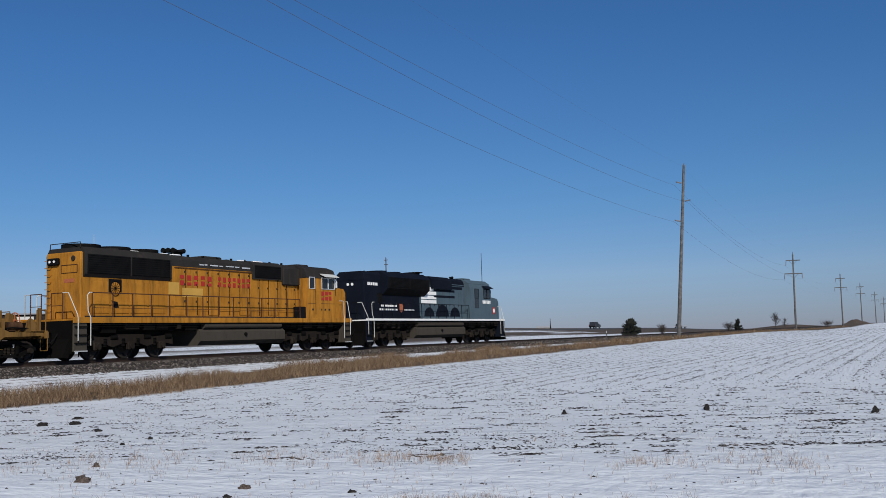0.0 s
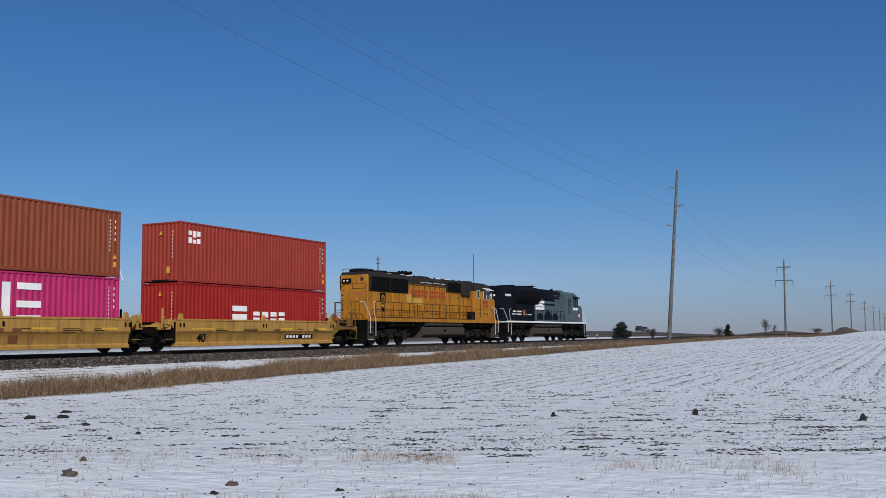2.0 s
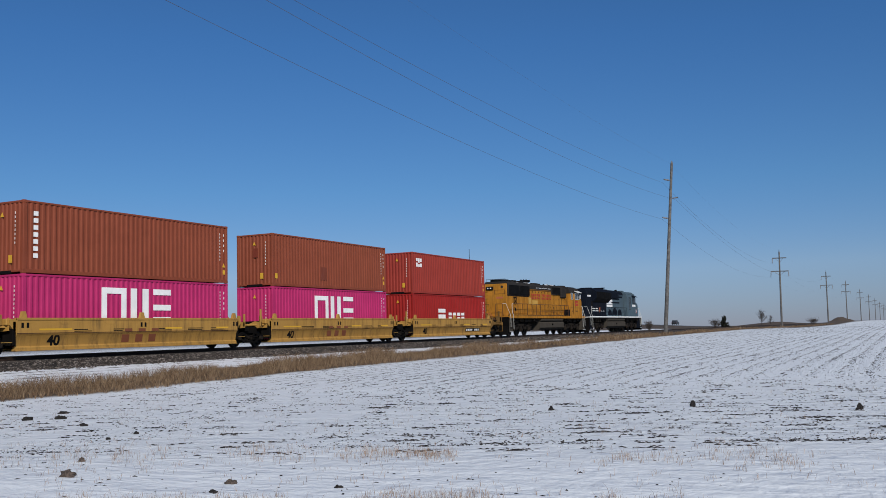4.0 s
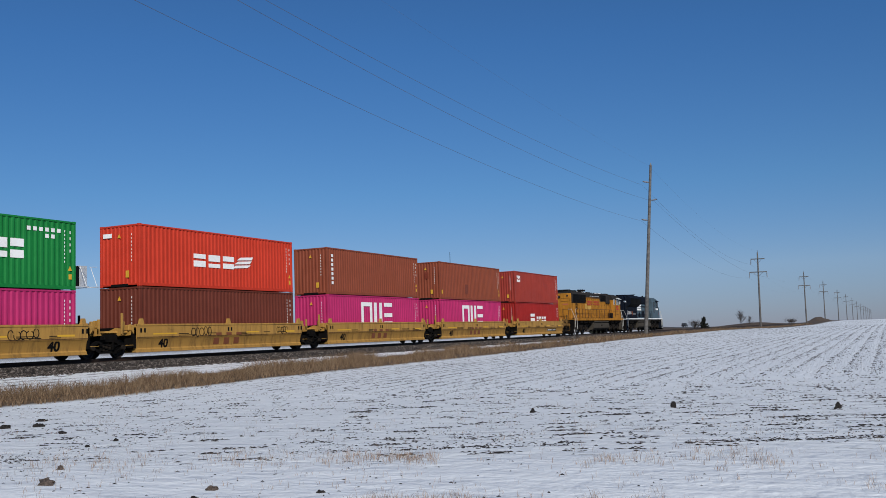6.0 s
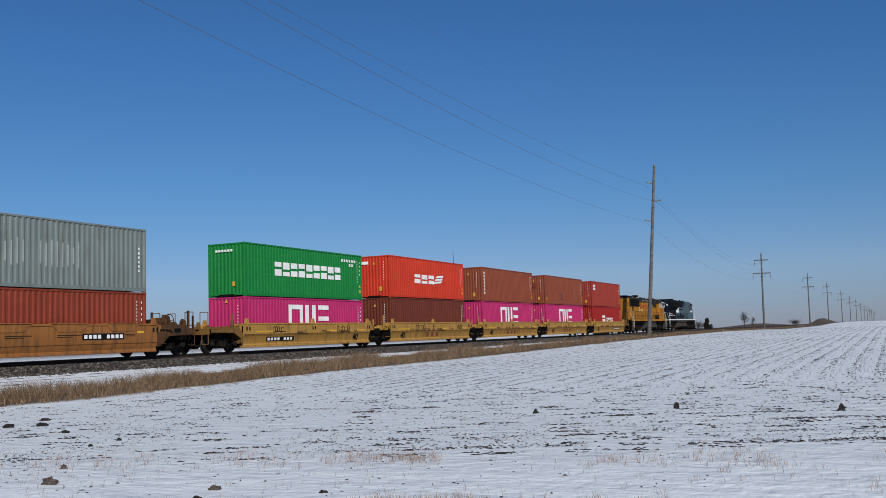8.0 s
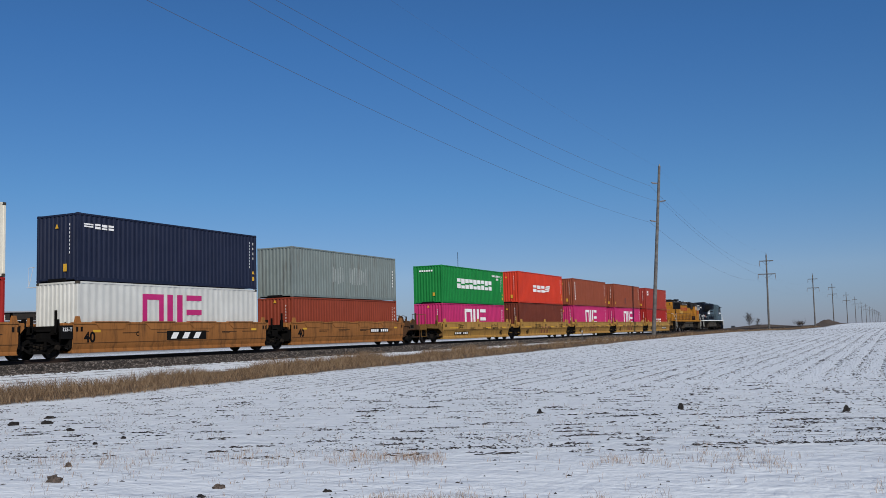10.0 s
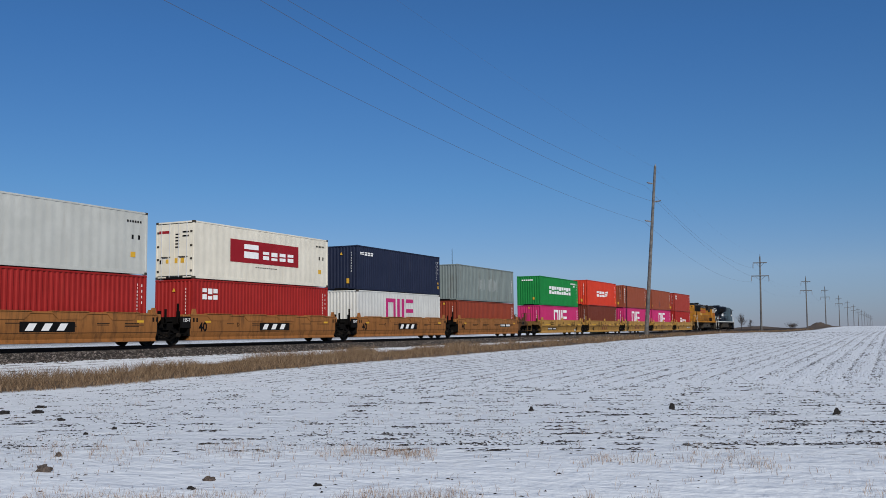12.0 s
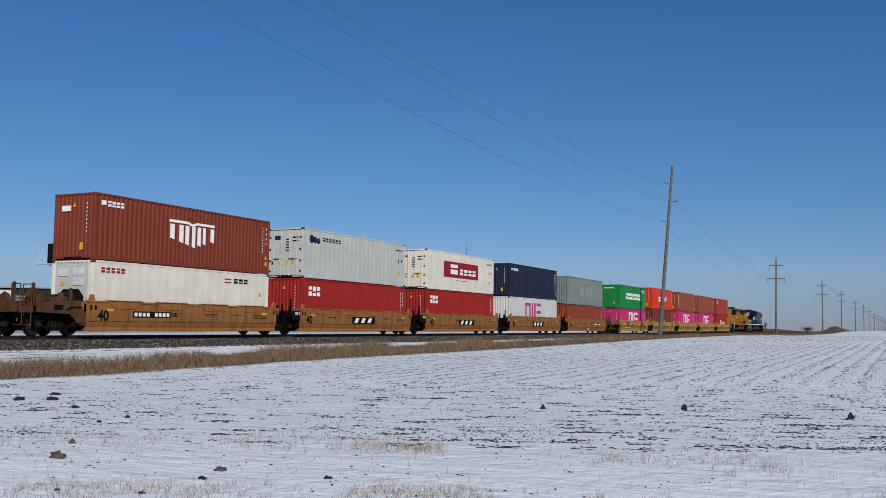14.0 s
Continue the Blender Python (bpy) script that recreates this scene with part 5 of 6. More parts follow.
    side_railing(loco, 1.75, 16.1, 14, "rail_brown")
    return rides(loco, LOCO)


def blue_locomotive():
    L = 22.6
    loco = loco_frame("diesel_locomotive", "dark navy and pale grey locomotive with white striping, leading", "loco_navy", "loco_navy", "white", L, (7.15, 14.7), (4.2, 18.1))
    hood = part("long_hood", Shape().box(-1.02, 1.02, 1.45, 8.7, 1.70, 4.36, 0.04), "loco_navy", loco)
    part("engine_hood", Shape().box(-1.02, 1.02, 8.7, 15.6, 1.70, 4.36, 0.04), "loco_pale", loco, "pale grey hood with navy stripes")
    part("hood_roof", Shape().prism([(-1.03, 4.20), (1.03, 4.20), (0.98, 4.58), (0.78, 4.76), (-0.78, 4.76), (-0.98, 4.58)], "y", 1.42, 15.6), "loco_navy", loco)
    rad = part("radiator_housing", Shape().prism([(-1.04, 3.30), (-1.50, 3.72), (-1.52, 4.42), (-1.0, 4.80), (1.0, 4.80), (1.52, 4.42), (1.50, 3.72), (1.04, 3.30)], "y", 3.6, 9.2), "black", loco)
    part("radiator_cap", Shape().prism([(-1.53, 4.44), (-1.0, 4.83), (1.0, 4.83), (1.53, 4.44), (1.50, 4.40), (-1.50, 4.40)], "y", 3.55, 9.25), "loco_navy", rad)
    part("radiator_end", Shape().prism([(-1.03, 3.28), (-1.51, 3.71), (-1.53, 4.42), (1.53, 4.42), (1.51, 3.71), (1.03, 3.28)], "y", 3.52, 3.60), "loco_navy", rad)
    for side in (-1, 1):
        for y0, y1 in ((3.8, 6.3), (6.5, 9.0)):
            louvres(rad, "radiator_grille", 1.46, 1.525, y0, y1, 3.80, 4.42, 8, "black", side)
    for y in (4.6, 6.4, 8.2):
        part("radiator_fan", Shape().rod((0, y, 4.78), (0, y, 4.93), 0.70, n=24), "loco_navy", loco)
    part("dynamic_brake_hood", Shape().prism([(-1.2, 3.9), (1.2, 3.9), (1.2, 4.55), (0.85, 4.80), (-0.85, 4.80), (-1.2, 4.55)], "y", 10.2, 13.2), "loco_navy", loco)
    part("exhaust_stack", Shape().rod((0, 9.55, 4.70), (0, 9.55, 5.02), 0.42, 0.50, 16), "black", loco)
    part("exhaust_rim", Shape().box(-0.6, 0.6, 9.2, 9.9, 5.0, 5.08, 0.02), "black", loco)
    for x in (-0.16, 0.16):
        part("lamp_glass", Shape().rod((x, 1.46, 3.95), (x, 1.42, 3.95), 0.09, n=14), "lamp", loco)
    for k in range(18):
        y = 1.7 + 0.76 * k
        if 6.9 < y < 7.3 or y > 14.8:
            continue
        for side in (-1, 1):
            d = part("engine_door", Shape().box(*sorted((side * 1.02, side * 1.042)), y, y + 0.70, 1.95, 3.25 if y < 9 else 4.0, 0.008), "loco_navy" if y < 8.1 else "loco_pale", hood)
            part("latch", Shape().box(*sorted((side * 1.042, side * 1.06)), y + 0.60, y + 0.66, 2.7, 2.8), "loco_grey", d)
    # striping and plain bars for writing
    blocks(loco, "white_stripe", [(8.75, 11.0, 2.86 + 0.30 * k, 3.10 + 0.30 * k) for k in range(4)], "white", 1.052, 0.008)
    blocks(loco, "navy_stripe", [(10.6, 13.9, 3.30 + 0.42 * k, 3.46 + 0.42 * k) for k in range(2)] + [(12.0, 15.2, 3.95, 4.15)], "loco_navy", 1.056, 0.012)
    for y, r in ((9.9, 0.75), (11.9, 1.0), (13.9, 0.8)):
        arc = [(y + r * math.cos(math.pi * k / 10), 1.95 + r * 0.85 * math.sin(math.pi * k / 10)) for k in range(11)]
        part("painted_arch", Shape().prism(arc, "x", 1.046, 1.053), "loco_navy", loco)
    blocks(loco, "print_bar", [(3.4 + 0.26 * k, 3.58 + 0.26 * k, 2.55, 2.67) for k in range(8)] + [(3.2 + 0.26 * k, 3.38 + 0.26 * k, 2.30, 2.42) for k in range(9)] + [(6.4 + 0.2 * k, 6.53 + 0.2 * k, 2.32, 2.40) for k in range(7)], "white", 1.052, 0.008)
    part("plain_shield", Shape().prism([(5.75, 2.75), (6.2, 2.75), (6.2, 2.35), (5.97, 2.15), (5.75, 2.35)], "x", 1.046, 1.054), "faded_red", loco)
    blocks(loco, "number_bar", [(1.85 + 0.21 * k, 2.0 + 0.21 * k, 3.88, 4.06) for k in range(6)], "white", 1.030, 0.008)
    part("air_intake_door", Shape().box(1.02, 1.06, 3.0, 3.6, 2.75, 3.4, 0.02), "black", loco)
    # cab, nose
    cab = part("cab", Shape().prism([(-1.55, 1.70), (1.55, 1.70), (1.55, 4.0), (1.38, 4.45), (0.95, 4.70), (-0.95, 4.70), (-1.38, 4.45), (-1.55, 4.0)], "y", 15.6, 19.3), "loco_pale", loco)
    part("cab_roof", Shape().prism([(-1.40, 4.44), (1.40, 4.44), (0.97, 4.75), (-0.97, 4.75)], "y", 15.58, 19.5), "loco_pale", cab)
    part("nose", Shape().prism([(19.3, 1.70), (21.35, 1.70), (21.35, 3.10), (21.1, 3.40), (19.3, 3.55)], "x", -1.25, 1.25), "loco_pale", loco)
    part("windshield", Shape().prism([(19.3, 3.58), (19.45, 3.58), (19.32, 4.35)], "x", -1.35, 1.35), "glass", cab)
    for side in (-1, 1):
        for y0, y1 in ((16.3, 17.0), (17.9, 18.45), (18.5, 19.1)):
            w = part("window", Shape().box(*sorted((side * 1.555, side * 1.57)), y0, y1, 3.35 if y0 > 17 else 2.6, 4.05, 0.008), "glass", cab)
            part("window_frame", Shape().tube([(side * 1.57, y0, 3.35), (side * 1.57, y1, 3.35), (side * 1.57, y1, 4.05), (side * 1.57, y0, 4.05), (side * 1.57, y0, 3.35)], 0.02), "black", w)
        part("awning", Shape().prism([(side * 1.50, 4.30), (side * 1.85, 4.10), (side * 1.85, 4.13), (side * 1.50, 4.34)], "y", 17.8, 19.2), "loco_navy", cab)
    blocks(loco, "number_bar", [(17.7 + 0.25 * k, 17.88 + 0.25 * k, 2.95, 3.2) for k in range(6)], "white", 1.562, 0.008)
    part("plain_badge", Shape().lathe([(1.25, 0.30), (1.262, 0.30)], 18).shift(0, 20.4, 2.45), "loco_red", loco)
    part("plain_badge", Shape().lathe([(1.255, 0.17), (1.270, 0.17)], 18).shift(0, 20.4, 2.45), "white", loco)
    part("air_conditioner", Shape().box(-0.6, 0.6, 16.2, 17.6, 4.72, 4.92, 0.05), "loco_pale", cab)
    part("horn", Shape().rod((0.4, 14.4, 4.9), (0.4, 14.9, 4.9), 0.05, 0.11, 10).rod((0.4, 14.5, 4.7), (0.4, 14.5, 4.9), 0.03), "black", loco)
    side_railing(loco, 1.8, 15.3, 12, "loco_navy")
    return rides(loco, LOCO + 22.05)


# ---- line of power poles ----
LINE = -27.0


def single_pole(x, y, height, lean):
    """Tall grey pole with three staggered post insulators."""
    z = land(x, y)
    p = thing("utility_pole", "tall leaning grey wooden pole with staggered insulators in the verge", "utility pole", "power line poles")
    p.matrix_basis = Matrix.Translation((x, y, z - 0.3)) @ pose(0, 0, 0, 0, lean, 0)
    part("shaft", Shape().rod((0, 0, 0), (0, 0, height), 0.26, 0.15, 16), "wood", p)
    part("pole_cap", Shape().rod((0, 0, height), (0, 0, height + 0.25), 0.10, 0.05, 8), "wire", p)
    for dz, side in ((2.15, -1), (4.4, 1), (6.9, -1)):
        a = Shape().rod((side * 0.15, 0, height - dz - 0.05), (side * 0.85, 0, height - dz + 0.05), 0.055, 0.045, 8)
        arm = part("post_insulator", a, "porcelain", p)
        for k in range(5):
            part("shed_disc", Shape().rod((side * (0.30 + 0.11 * k), 0, height - dz - 0.03 + 0.016 * k), (side * (0.34 + 0.11 * k), 0, height - dz - 0.02 + 0.016 * k), 0.11, n=10), "porcelain", arm)
        part("clamp", Shape().box(side * 0.87 - 0.06, side * 0.87 + 0.06, -0.12, 0.12, height - dz + 0.04, height - dz + 0.14, 0.01), "wire", arm)
    return p


def double_pole():
    """Pole with two crossarms, braces and hanging insulator strings."""
    p = thing("utility_pole", "grey wooden power pole with two crossarms", "utility pole", "power line poles")
    part("shaft", Shape().rod((0, 0, -0.5), (0, 0, 17.6), 0.25, 0.15, 14), "wood", p)
    for z, half in ((16.0, 1.55), (12.95, 1.95)):
        arm = part("crossarm", Shape().box(-half, half, -0.28, -0.16, z, z + 0.22, 0.02), "wood", p)
        for side in (-1, 1):
            part("brace", Shape().tube([(side * half * 0.55, -0.22, z), (0, -0.22, z - 0.9)], 0.035), "wire", arm)
            if z < 14 or side < 0:
                string = part("insulator_string", Shape().rod((side * half * 0.96, -0.22, z), (side * half * 1.02, -0.22, z - 1.15), 0.05, n=8), "porcelain", arm)
                for k in range(6):
                    part("shed_disc", Shape().rod((side * half * 0.98, -0.22, z - 0.15 - 0.16 * k), (side * half * 0.98, -0.22, z - 0.20 - 0.16 * k), 0.13, n=10), "porcelain", string)
    part("ground_wire_peak", Shape().rod((0, 0, 17.5), (0, 0, 18.1), 0.05, n=6), "wire", p)
    return p


single_pole(LINE - 0.28, 115.0, 21.5, 4.7)
single_pole(LINE, 0.0, 24.3, 0.0)
first = double_pole()
first.matrix_basis = pose(LINE, 227, land(LINE, 227) - 0.2, 0, 1.0, 0)
STAND = {2: 0.0, 3: 1.35, 4: 0.7, 5: 1.2}          # sideways from the line
for k in range(3, 15):
    x, y = LINE + STAND.get(k, 1.2), 115 * k - 3
    copy_thing(first, pose(x, y, land(x, y) - 0.2, 0, 0.4, random.Random(k).uniform(-6, 6)))


def wire(name, points, radius):
    s = Shape()
    n = 5
    vs = []
    for x, y, z in points:
        r = radius if y < 230 else radius * 0.45          # a lighter conductor past the second pole
        vs += [(x + r * math.cos(2 * math.pi * i / n), y, z + r * math.sin(2 * math.pi * i / n)) for i in range(n)]
    m = len(points)
    s.add(vs, [(k * n + i, k * n + (i + 1) % n, (k + 1) * n + (i + 1) % n, (k + 1) * n + i) for k in range(m - 1) for i in range(n)])
    return tagged(part(name, s, "wire"), "thin grey power conductor sagging between poles", "power line", "wires")


def span(a, b, sag, steps=28):
    return [(a[0] + (b[0] - a[0]) * t, a[1] + (b[1] - a[1]) * t, a[2] + (b[2] - a[2]) * t - 4 * sag * t * (1 - t)) for t in (k / steps for k in range(steps + 1))]


# offset, height over the near pole, height and sag towards the camera, then offset and height on the far poles, thickness
for dx, h1, h0, sag, dx2, h2, thick in ((0.2, 19.35, 19.95, 1.54, -1.50, 15.0, 0.0105), (1.75, 17.05, 18.97, 2.02, 1.98, 11.8, 0.0105),
                                        (-0.05, 14.8, 17.62, 1.63, -1.98, 11.8, 0.0105), (1.3, 21.6, 23.08, 1.18, 0.0, 18.1, 0.004)):
    one = (LINE + dx, 115.0, h1)
    run = span((LINE + dx, 0.0, h0), one, sag, 40)
    last = one
    for k in range(2, 15):
        y = 227 if k == 2 else 115 * k - 3
        nxt = (LINE + STAND.get(k, 1.2) + dx2, y, land(LINE, y) - 0.2 + h2)
        run += span(last, nxt, 2.0, 14)[1:]
        last = nxt
    wire("power_wire", run, thick)


# ---- loose ground cover ----
def blades(rnd, x, y, z, count, height, spread_by, lean, width, verts, faces):
    for _ in range(count):
        a, d = rnd.uniform(0, 6.283), rnd.uniform(0, spread_by)
        px, py = x + math.cos(a) * d, y + math.sin(a) * d
        h = height * rnd.uniform(0.45, 1.15)
        t, ln = rnd.uniform(0, 6.283), lean * h * rnd.uniform(0.2, 1.0)
        w = width * rnd.uniform(0.6, 1.3)
        c, s = math.cos(a + 1.57) * w, math.sin(a + 1.57) * w
        k = len(verts)
        mx, my = px + math.cos(t) * ln * 0.4, py + math.sin(t) * ln * 0.4
        verts += [(px - c, py - s, z - 0.03), (px + c, py + s, z - 0.03), (mx + c * 0.7, my + s * 0.7, z + h * 0.62), (mx - c * 0.7, my - s * 0.7, z + h * 0.62), (px + math.cos(t) * ln, py + math.sin(t) * ln, z + h)]
        faces += [(k, k + 1, k + 2, k + 3), (k + 3, k + 2, k + 4)]


def grass_strip():
    rnd = random.Random(5)
    verts, faces = [], []
    y = 12.0
    while y < 330:
        near = max(1.0, y / 45)
        per = 46 / near ** 1.15
        for _ in range(max(3, int(per))):
            u = 22.0 + rnd.random() * (2.1 + 2.7 * eased(y, 20, 44))
            thick = noise.noise((u * 0.5, y * 0.22, 7))
            if thick < -0.35 or (u > 24.9 and thick < 0.02 + 0.12 * (1 - eased(y, 25, 70))):
                continue
            x = -u + noise.noise((0, y * 0.15, 2)) * 0.35
            blades(rnd, x, y + rnd.uniform(0, 0.32 * near), land(x, y), 6, (0.33 + 0.34 * thick + 0.12 * noise.noise((u * 2.0, y * 1.3, 17))) * (1.0 if u > 22.5 else 0.6), 0.11 * near, 1.15, 0.0058 * near ** 0.85, verts, faces)
        y += 0.30 * near
    return scatter("dry_grass", verts, faces, "straw", "tan dry winter grass along the railway bank", "grass")


def stubble():
    """Sparse pale stalks: ragged rows along the near edge of the furrows and stray tufts in the snow."""
    rnd = random.Random(9)
    verts, faces = [], []
    c, s = math.cos(radians(24)), math.sin(radians(24))
    for _ in range(5200):
        across = rnd.uniform(-9.5, 9.0)
        depth = 12.75 - 0.24 * max(-0.6, across + 1.6) + rnd.gauss(0, 0.30)
        dense = -1.75 < across < -0.45
        if rnd.random() > (0.5 if dense else 0.30 if -0.5 < across < 2.3 else 0.22) or noise.noise((across * 0.8, depth * 0.6, 4)) < (-0.4 if dense else 0.0):
            continue
        if not -1.75 < across < 2.3:
            depth += rnd.gauss(0, 0.45)
        x, y = across * c - depth * s, across * s + depth * c
        blades(rnd, x, y, land(x, y), rnd.randint(2, 6), 0.07 + 0.09 * rnd.random() ** 3, 0.09, 1.0, 0.0024, verts, faces)
    for _ in range(2600):           # a second ragged row close by
        across, depth = rnd.uniform(-6.0, 5.0), 9.25 + rnd.gauss(0, 0.28)
        if rnd.random() > (0.75 if across < 1.2 else 0.2) or noise.noise((across * 0.9, depth * 0.7, 24)) < -0.02:
            continue
        x, y = across * c - depth * s, across * s + depth * c
        blades(rnd, x, y, land(x, y), rnd.randint(2, 5), 0.05 + 0.08 * rnd.random() ** 3, 0.10, 1.3, 0.0020, verts, faces)
    for _ in range(3000):
        across, depth = rnd.uniform(-9, 8), 8.2 + 24 * rnd.random() ** 1.9
        if depth < 12 and across > -1 and rnd.random() < 0.6:
            continue
        x, y = across * depth / 15 * c - depth * s, across * depth / 15 * s + depth * c
        if x < -22 or noise.noise((x * 0.6, y * 0.6, 44)) < -0.05:
            continue
        blades(rnd, x, y, land(x, y), rnd.randint(1, 4), 0.08, 0.15, 1.1, 0.0026, verts, faces)
    return scatter("crop_stubble", verts, faces, "stubble", "sparse straw-coloured stubble poking out of snow", "stubble")


LUMP = [(1, 0, 0), (-1, 0, 0), (0, 1, 0), (0, -1, 0), (0, 0, 1), (0.7, 0.7, 0.2), (-0.7, 0.7, 0.25), (-0.7, -0.7, 0.2), (0.7, -0.7, 0.3)]
LUMP_FACES = [(0, 5, 4), (5, 2, 4), (2, 6, 4), (6, 1, 4), (1, 7, 4), (7, 3, 4), (3, 8, 4), (8, 0, 4), (0, 8, 3, 7, 1, 6, 2, 5)]


def lump(rnd, x, y, z, a, b, h, turn, verts, faces):
    c, s, k = math.cos(turn), math.sin(turn), len(verts)
    for px, py, pz in LUMP:
        q = rnd.uniform(0.7, 1.25)
        px, py = px * a * q, py * b * q
        verts.append((x + px * c - py * s, y + px * s + py * c, z + (pz - 0.25) * h * q))
    faces += [tuple(i + k for i in f) for f in LUMP_FACES]


def clods():
    """Dark crumbs of ploughed soil that stick out of the snow, strung along the furrows."""
    rnd = random.Random(21)
    verts, faces = [], []
    for _ in range(11000):          # along the railway, in rows 0.76 m apart
        y = 20 + 150 * rnd.random() ** 1.8
        x = rnd.randint(-30, 30) * 0.76 - 0.35 + rnd.gauss(0, 0.07)
        if x < -21.7 or x * -0.40 + y * 0.92 < 25 + rnd.gauss(0, 1.5):
            continue
        if noise.noise((x * 0.9, y * 0.12, 11)) < -0.12:
            continue
        g = 0.7 + y / 170
        for k in range(rnd.randint(1, 3)):
            yy = y + k * rnd.uniform(0.10, 0.35)
            lump(rnd, x + rnd.gauss(0, 0.04), yy, land(x, yy), rnd.uniform(0.012, 0.035) * g, rnd.uniform(0.03, 0.13) * g, rnd.uniform(0.010, 0.026) * g, rnd.gauss(0, 0.2), verts, faces)
    for _ in range(9000):           # stray crumbs between the rows
        depth = 13.5 + 60 * rnd.random() ** 2.2
        across = rnd.uniform(-0.62, 0.62) * depth
        x, y = across * 0.927 - depth * 0.375, across * 0.375 + depth * 0.927
        if x < -21.7 or noise.noise((x * 0.25, y * 0.25, 31)) < -0.15:
            continue
        g = 0.7 + depth / 50
        lump(rnd, x, y, land(x, y), rnd.uniform(0.010, 0.035) * g, rnd.uniform(0.010, 0.030) * g, rnd.uniform(0.006, 0.02) * g, rnd.uniform(0, 3), verts, faces)
    turn = radians(22)
    c, s = math.cos(turn), math.sin(turn)
    for _ in range(8500):            # across, on the headland
        depth = 13.0 + 0.62 * rnd.randint(0, 22) + rnd.gauss(0, 0.11)
        across = rnd.uniform(-0.62, 0.62) * depth
        x, y = across * c - depth * s, across * s + depth * c
        if x < -21.7 or noise.noise((across * 1.5, depth * 1.3, 15)) < (0.20 if across < -2.0 else 0.10):
            continue
        for k in range(rnd.randint(1, 3)):
            a = across + k * rnd.uniform(0.06, 0.2)
            x, y = a * c - depth * s, a * s + depth * c
            lump(rnd, x, y, land(x, y), rnd.uniform(0.02, 0.085), rnd.uniform(0.012, 0.030), rnd.uniform(0.008, 0.024), turn + rnd.gauss(0, 0.2), verts, faces)
    for _ in range(170):
        depth = rnd.uniform(9.0, 14.0)
        across = rnd.uniform(-0.60, 0.25) * depth
        x, y = across * c - depth * s, across * s + depth * c
        lump(rnd, x, y, land(x, y), rnd.uniform(0.010, 0.045), rnd.uniform(0.008, 0.022), rnd.uniform(0.008, 0.020), rnd.uniform(0, 3), verts, faces)
    return scatter("soil_clods", verts, faces, "clod", "dark lumps of ploughed soil showing through snow", "soil")


# x, y, half width, height, matted turf instead of soil
CLODS = [(-4.07, 19.18, 0.085, 0.15, 0), (-6.65, 17.97, 0.075, 0.10, 0), (-0.99, 19.2, 0.10, 0.12, 0), (-16.69, 13.7, 0.16, 0.11, 0), (-16.14, 14.07, 0.15, 0.10, 0),
         (-17.35, 15.2, 0.18, 0.07, 0), (-14.17, 12.94, 0.10, 0.07, 0), (-11.94, 11.37, 0.055, 0.055, 0), (-12.03, 12.1, 0.055, 0.06, 0), (-10.12, 9.19, 0.055, 0.07, 1),
         (-9.19, 8.16, 0.14, 0.09, 1), (-6.98, 8.47, 0.085, 0.06, 1), (-6.78, 7.94, 0.065, 0.04, 0), (-5.6, 8.53, 0.06, 0.035, 0), (-6.7, 6.96, 0.045, 0.03, 0), (-7.49, 6.65, 0.045, 0.03, 0)]


def big_clods():
    """Each a broken, ragged lump with a few humps, half sunk in the snow."""
    for x, y, a, h, turf in CLODS:
        rnd = random.Random(int(1000 * abs(x + y)))
        humps = [(rnd.uniform(0, 6.283), rnd.uniform(0.5, 1.0)) for _ in range(4)]
        bm = bmesh.new()
        bmesh.ops.create_icosphere(bm, subdivisions=3, radius=1.0)
        for v in bm.verts:
            p = v.co * 1.6 + Vector((x, y, 0))
            turn = math.atan2(v.co.y, v.co.x)
            k = 0.50 + 0.5 * max(q * max(0.0, math.cos(turn - t)) ** 6 for t, q in humps) + 0.35 * noise.noise(p) + 0.40 * noise.noise(p * 2.6) + 0.25 * noise.noise(p * 6.0)
            v.co = Vector((v.co.x * a * k, v.co.y * a * 0.6 * k, max(-0.15, v.co.z) * h * (0.35 + 0.6 * k)))
        me = bpy.data.meshes.new("soil_clod")
        bm.to_mesh(me)
        bm.free()
        me.materials.append(MAT["tuft_brown" if turf else "clod_soil"])
        ob = tagged(new("soil_clod", me), "matted brown tuft of turf lying on snow" if turf else "large dark clod of frozen soil lying on snow", "soil clod", "large clods")
        ob.location = (x, y, land(x, y))
        ob.rotation_euler = (0, 0, radians(24))


def ballast_stones():
    rnd = random.Random(33)
    verts, faces = [], []
    for _ in range(44000):
        y = 16 + 100 * rnd.random() ** 1.8
        q = rnd.random()
        u = 27.9 + 3.4 * q
        d = 32.05 - u
        z = 0.86 if d < 2.0 else 0.86 - (d - 2.0) * 0.56 / 2.2
        x = -u
        if d > 3.1 and rnd.random() < (d - 3.1) * 1.2:
            continue
        z = max(z, land(x, y)) + 0.01
        g = rnd.uniform(0.022, 0.055) * (1 + y / 120)
        lump(rnd, x, y, z, g, g * rnd.uniform(0.6, 1.1), g * rnd.uniform(0.6, 1.2), rnd.uniform(0, 3), verts, faces)
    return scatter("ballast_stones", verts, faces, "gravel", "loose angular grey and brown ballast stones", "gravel")


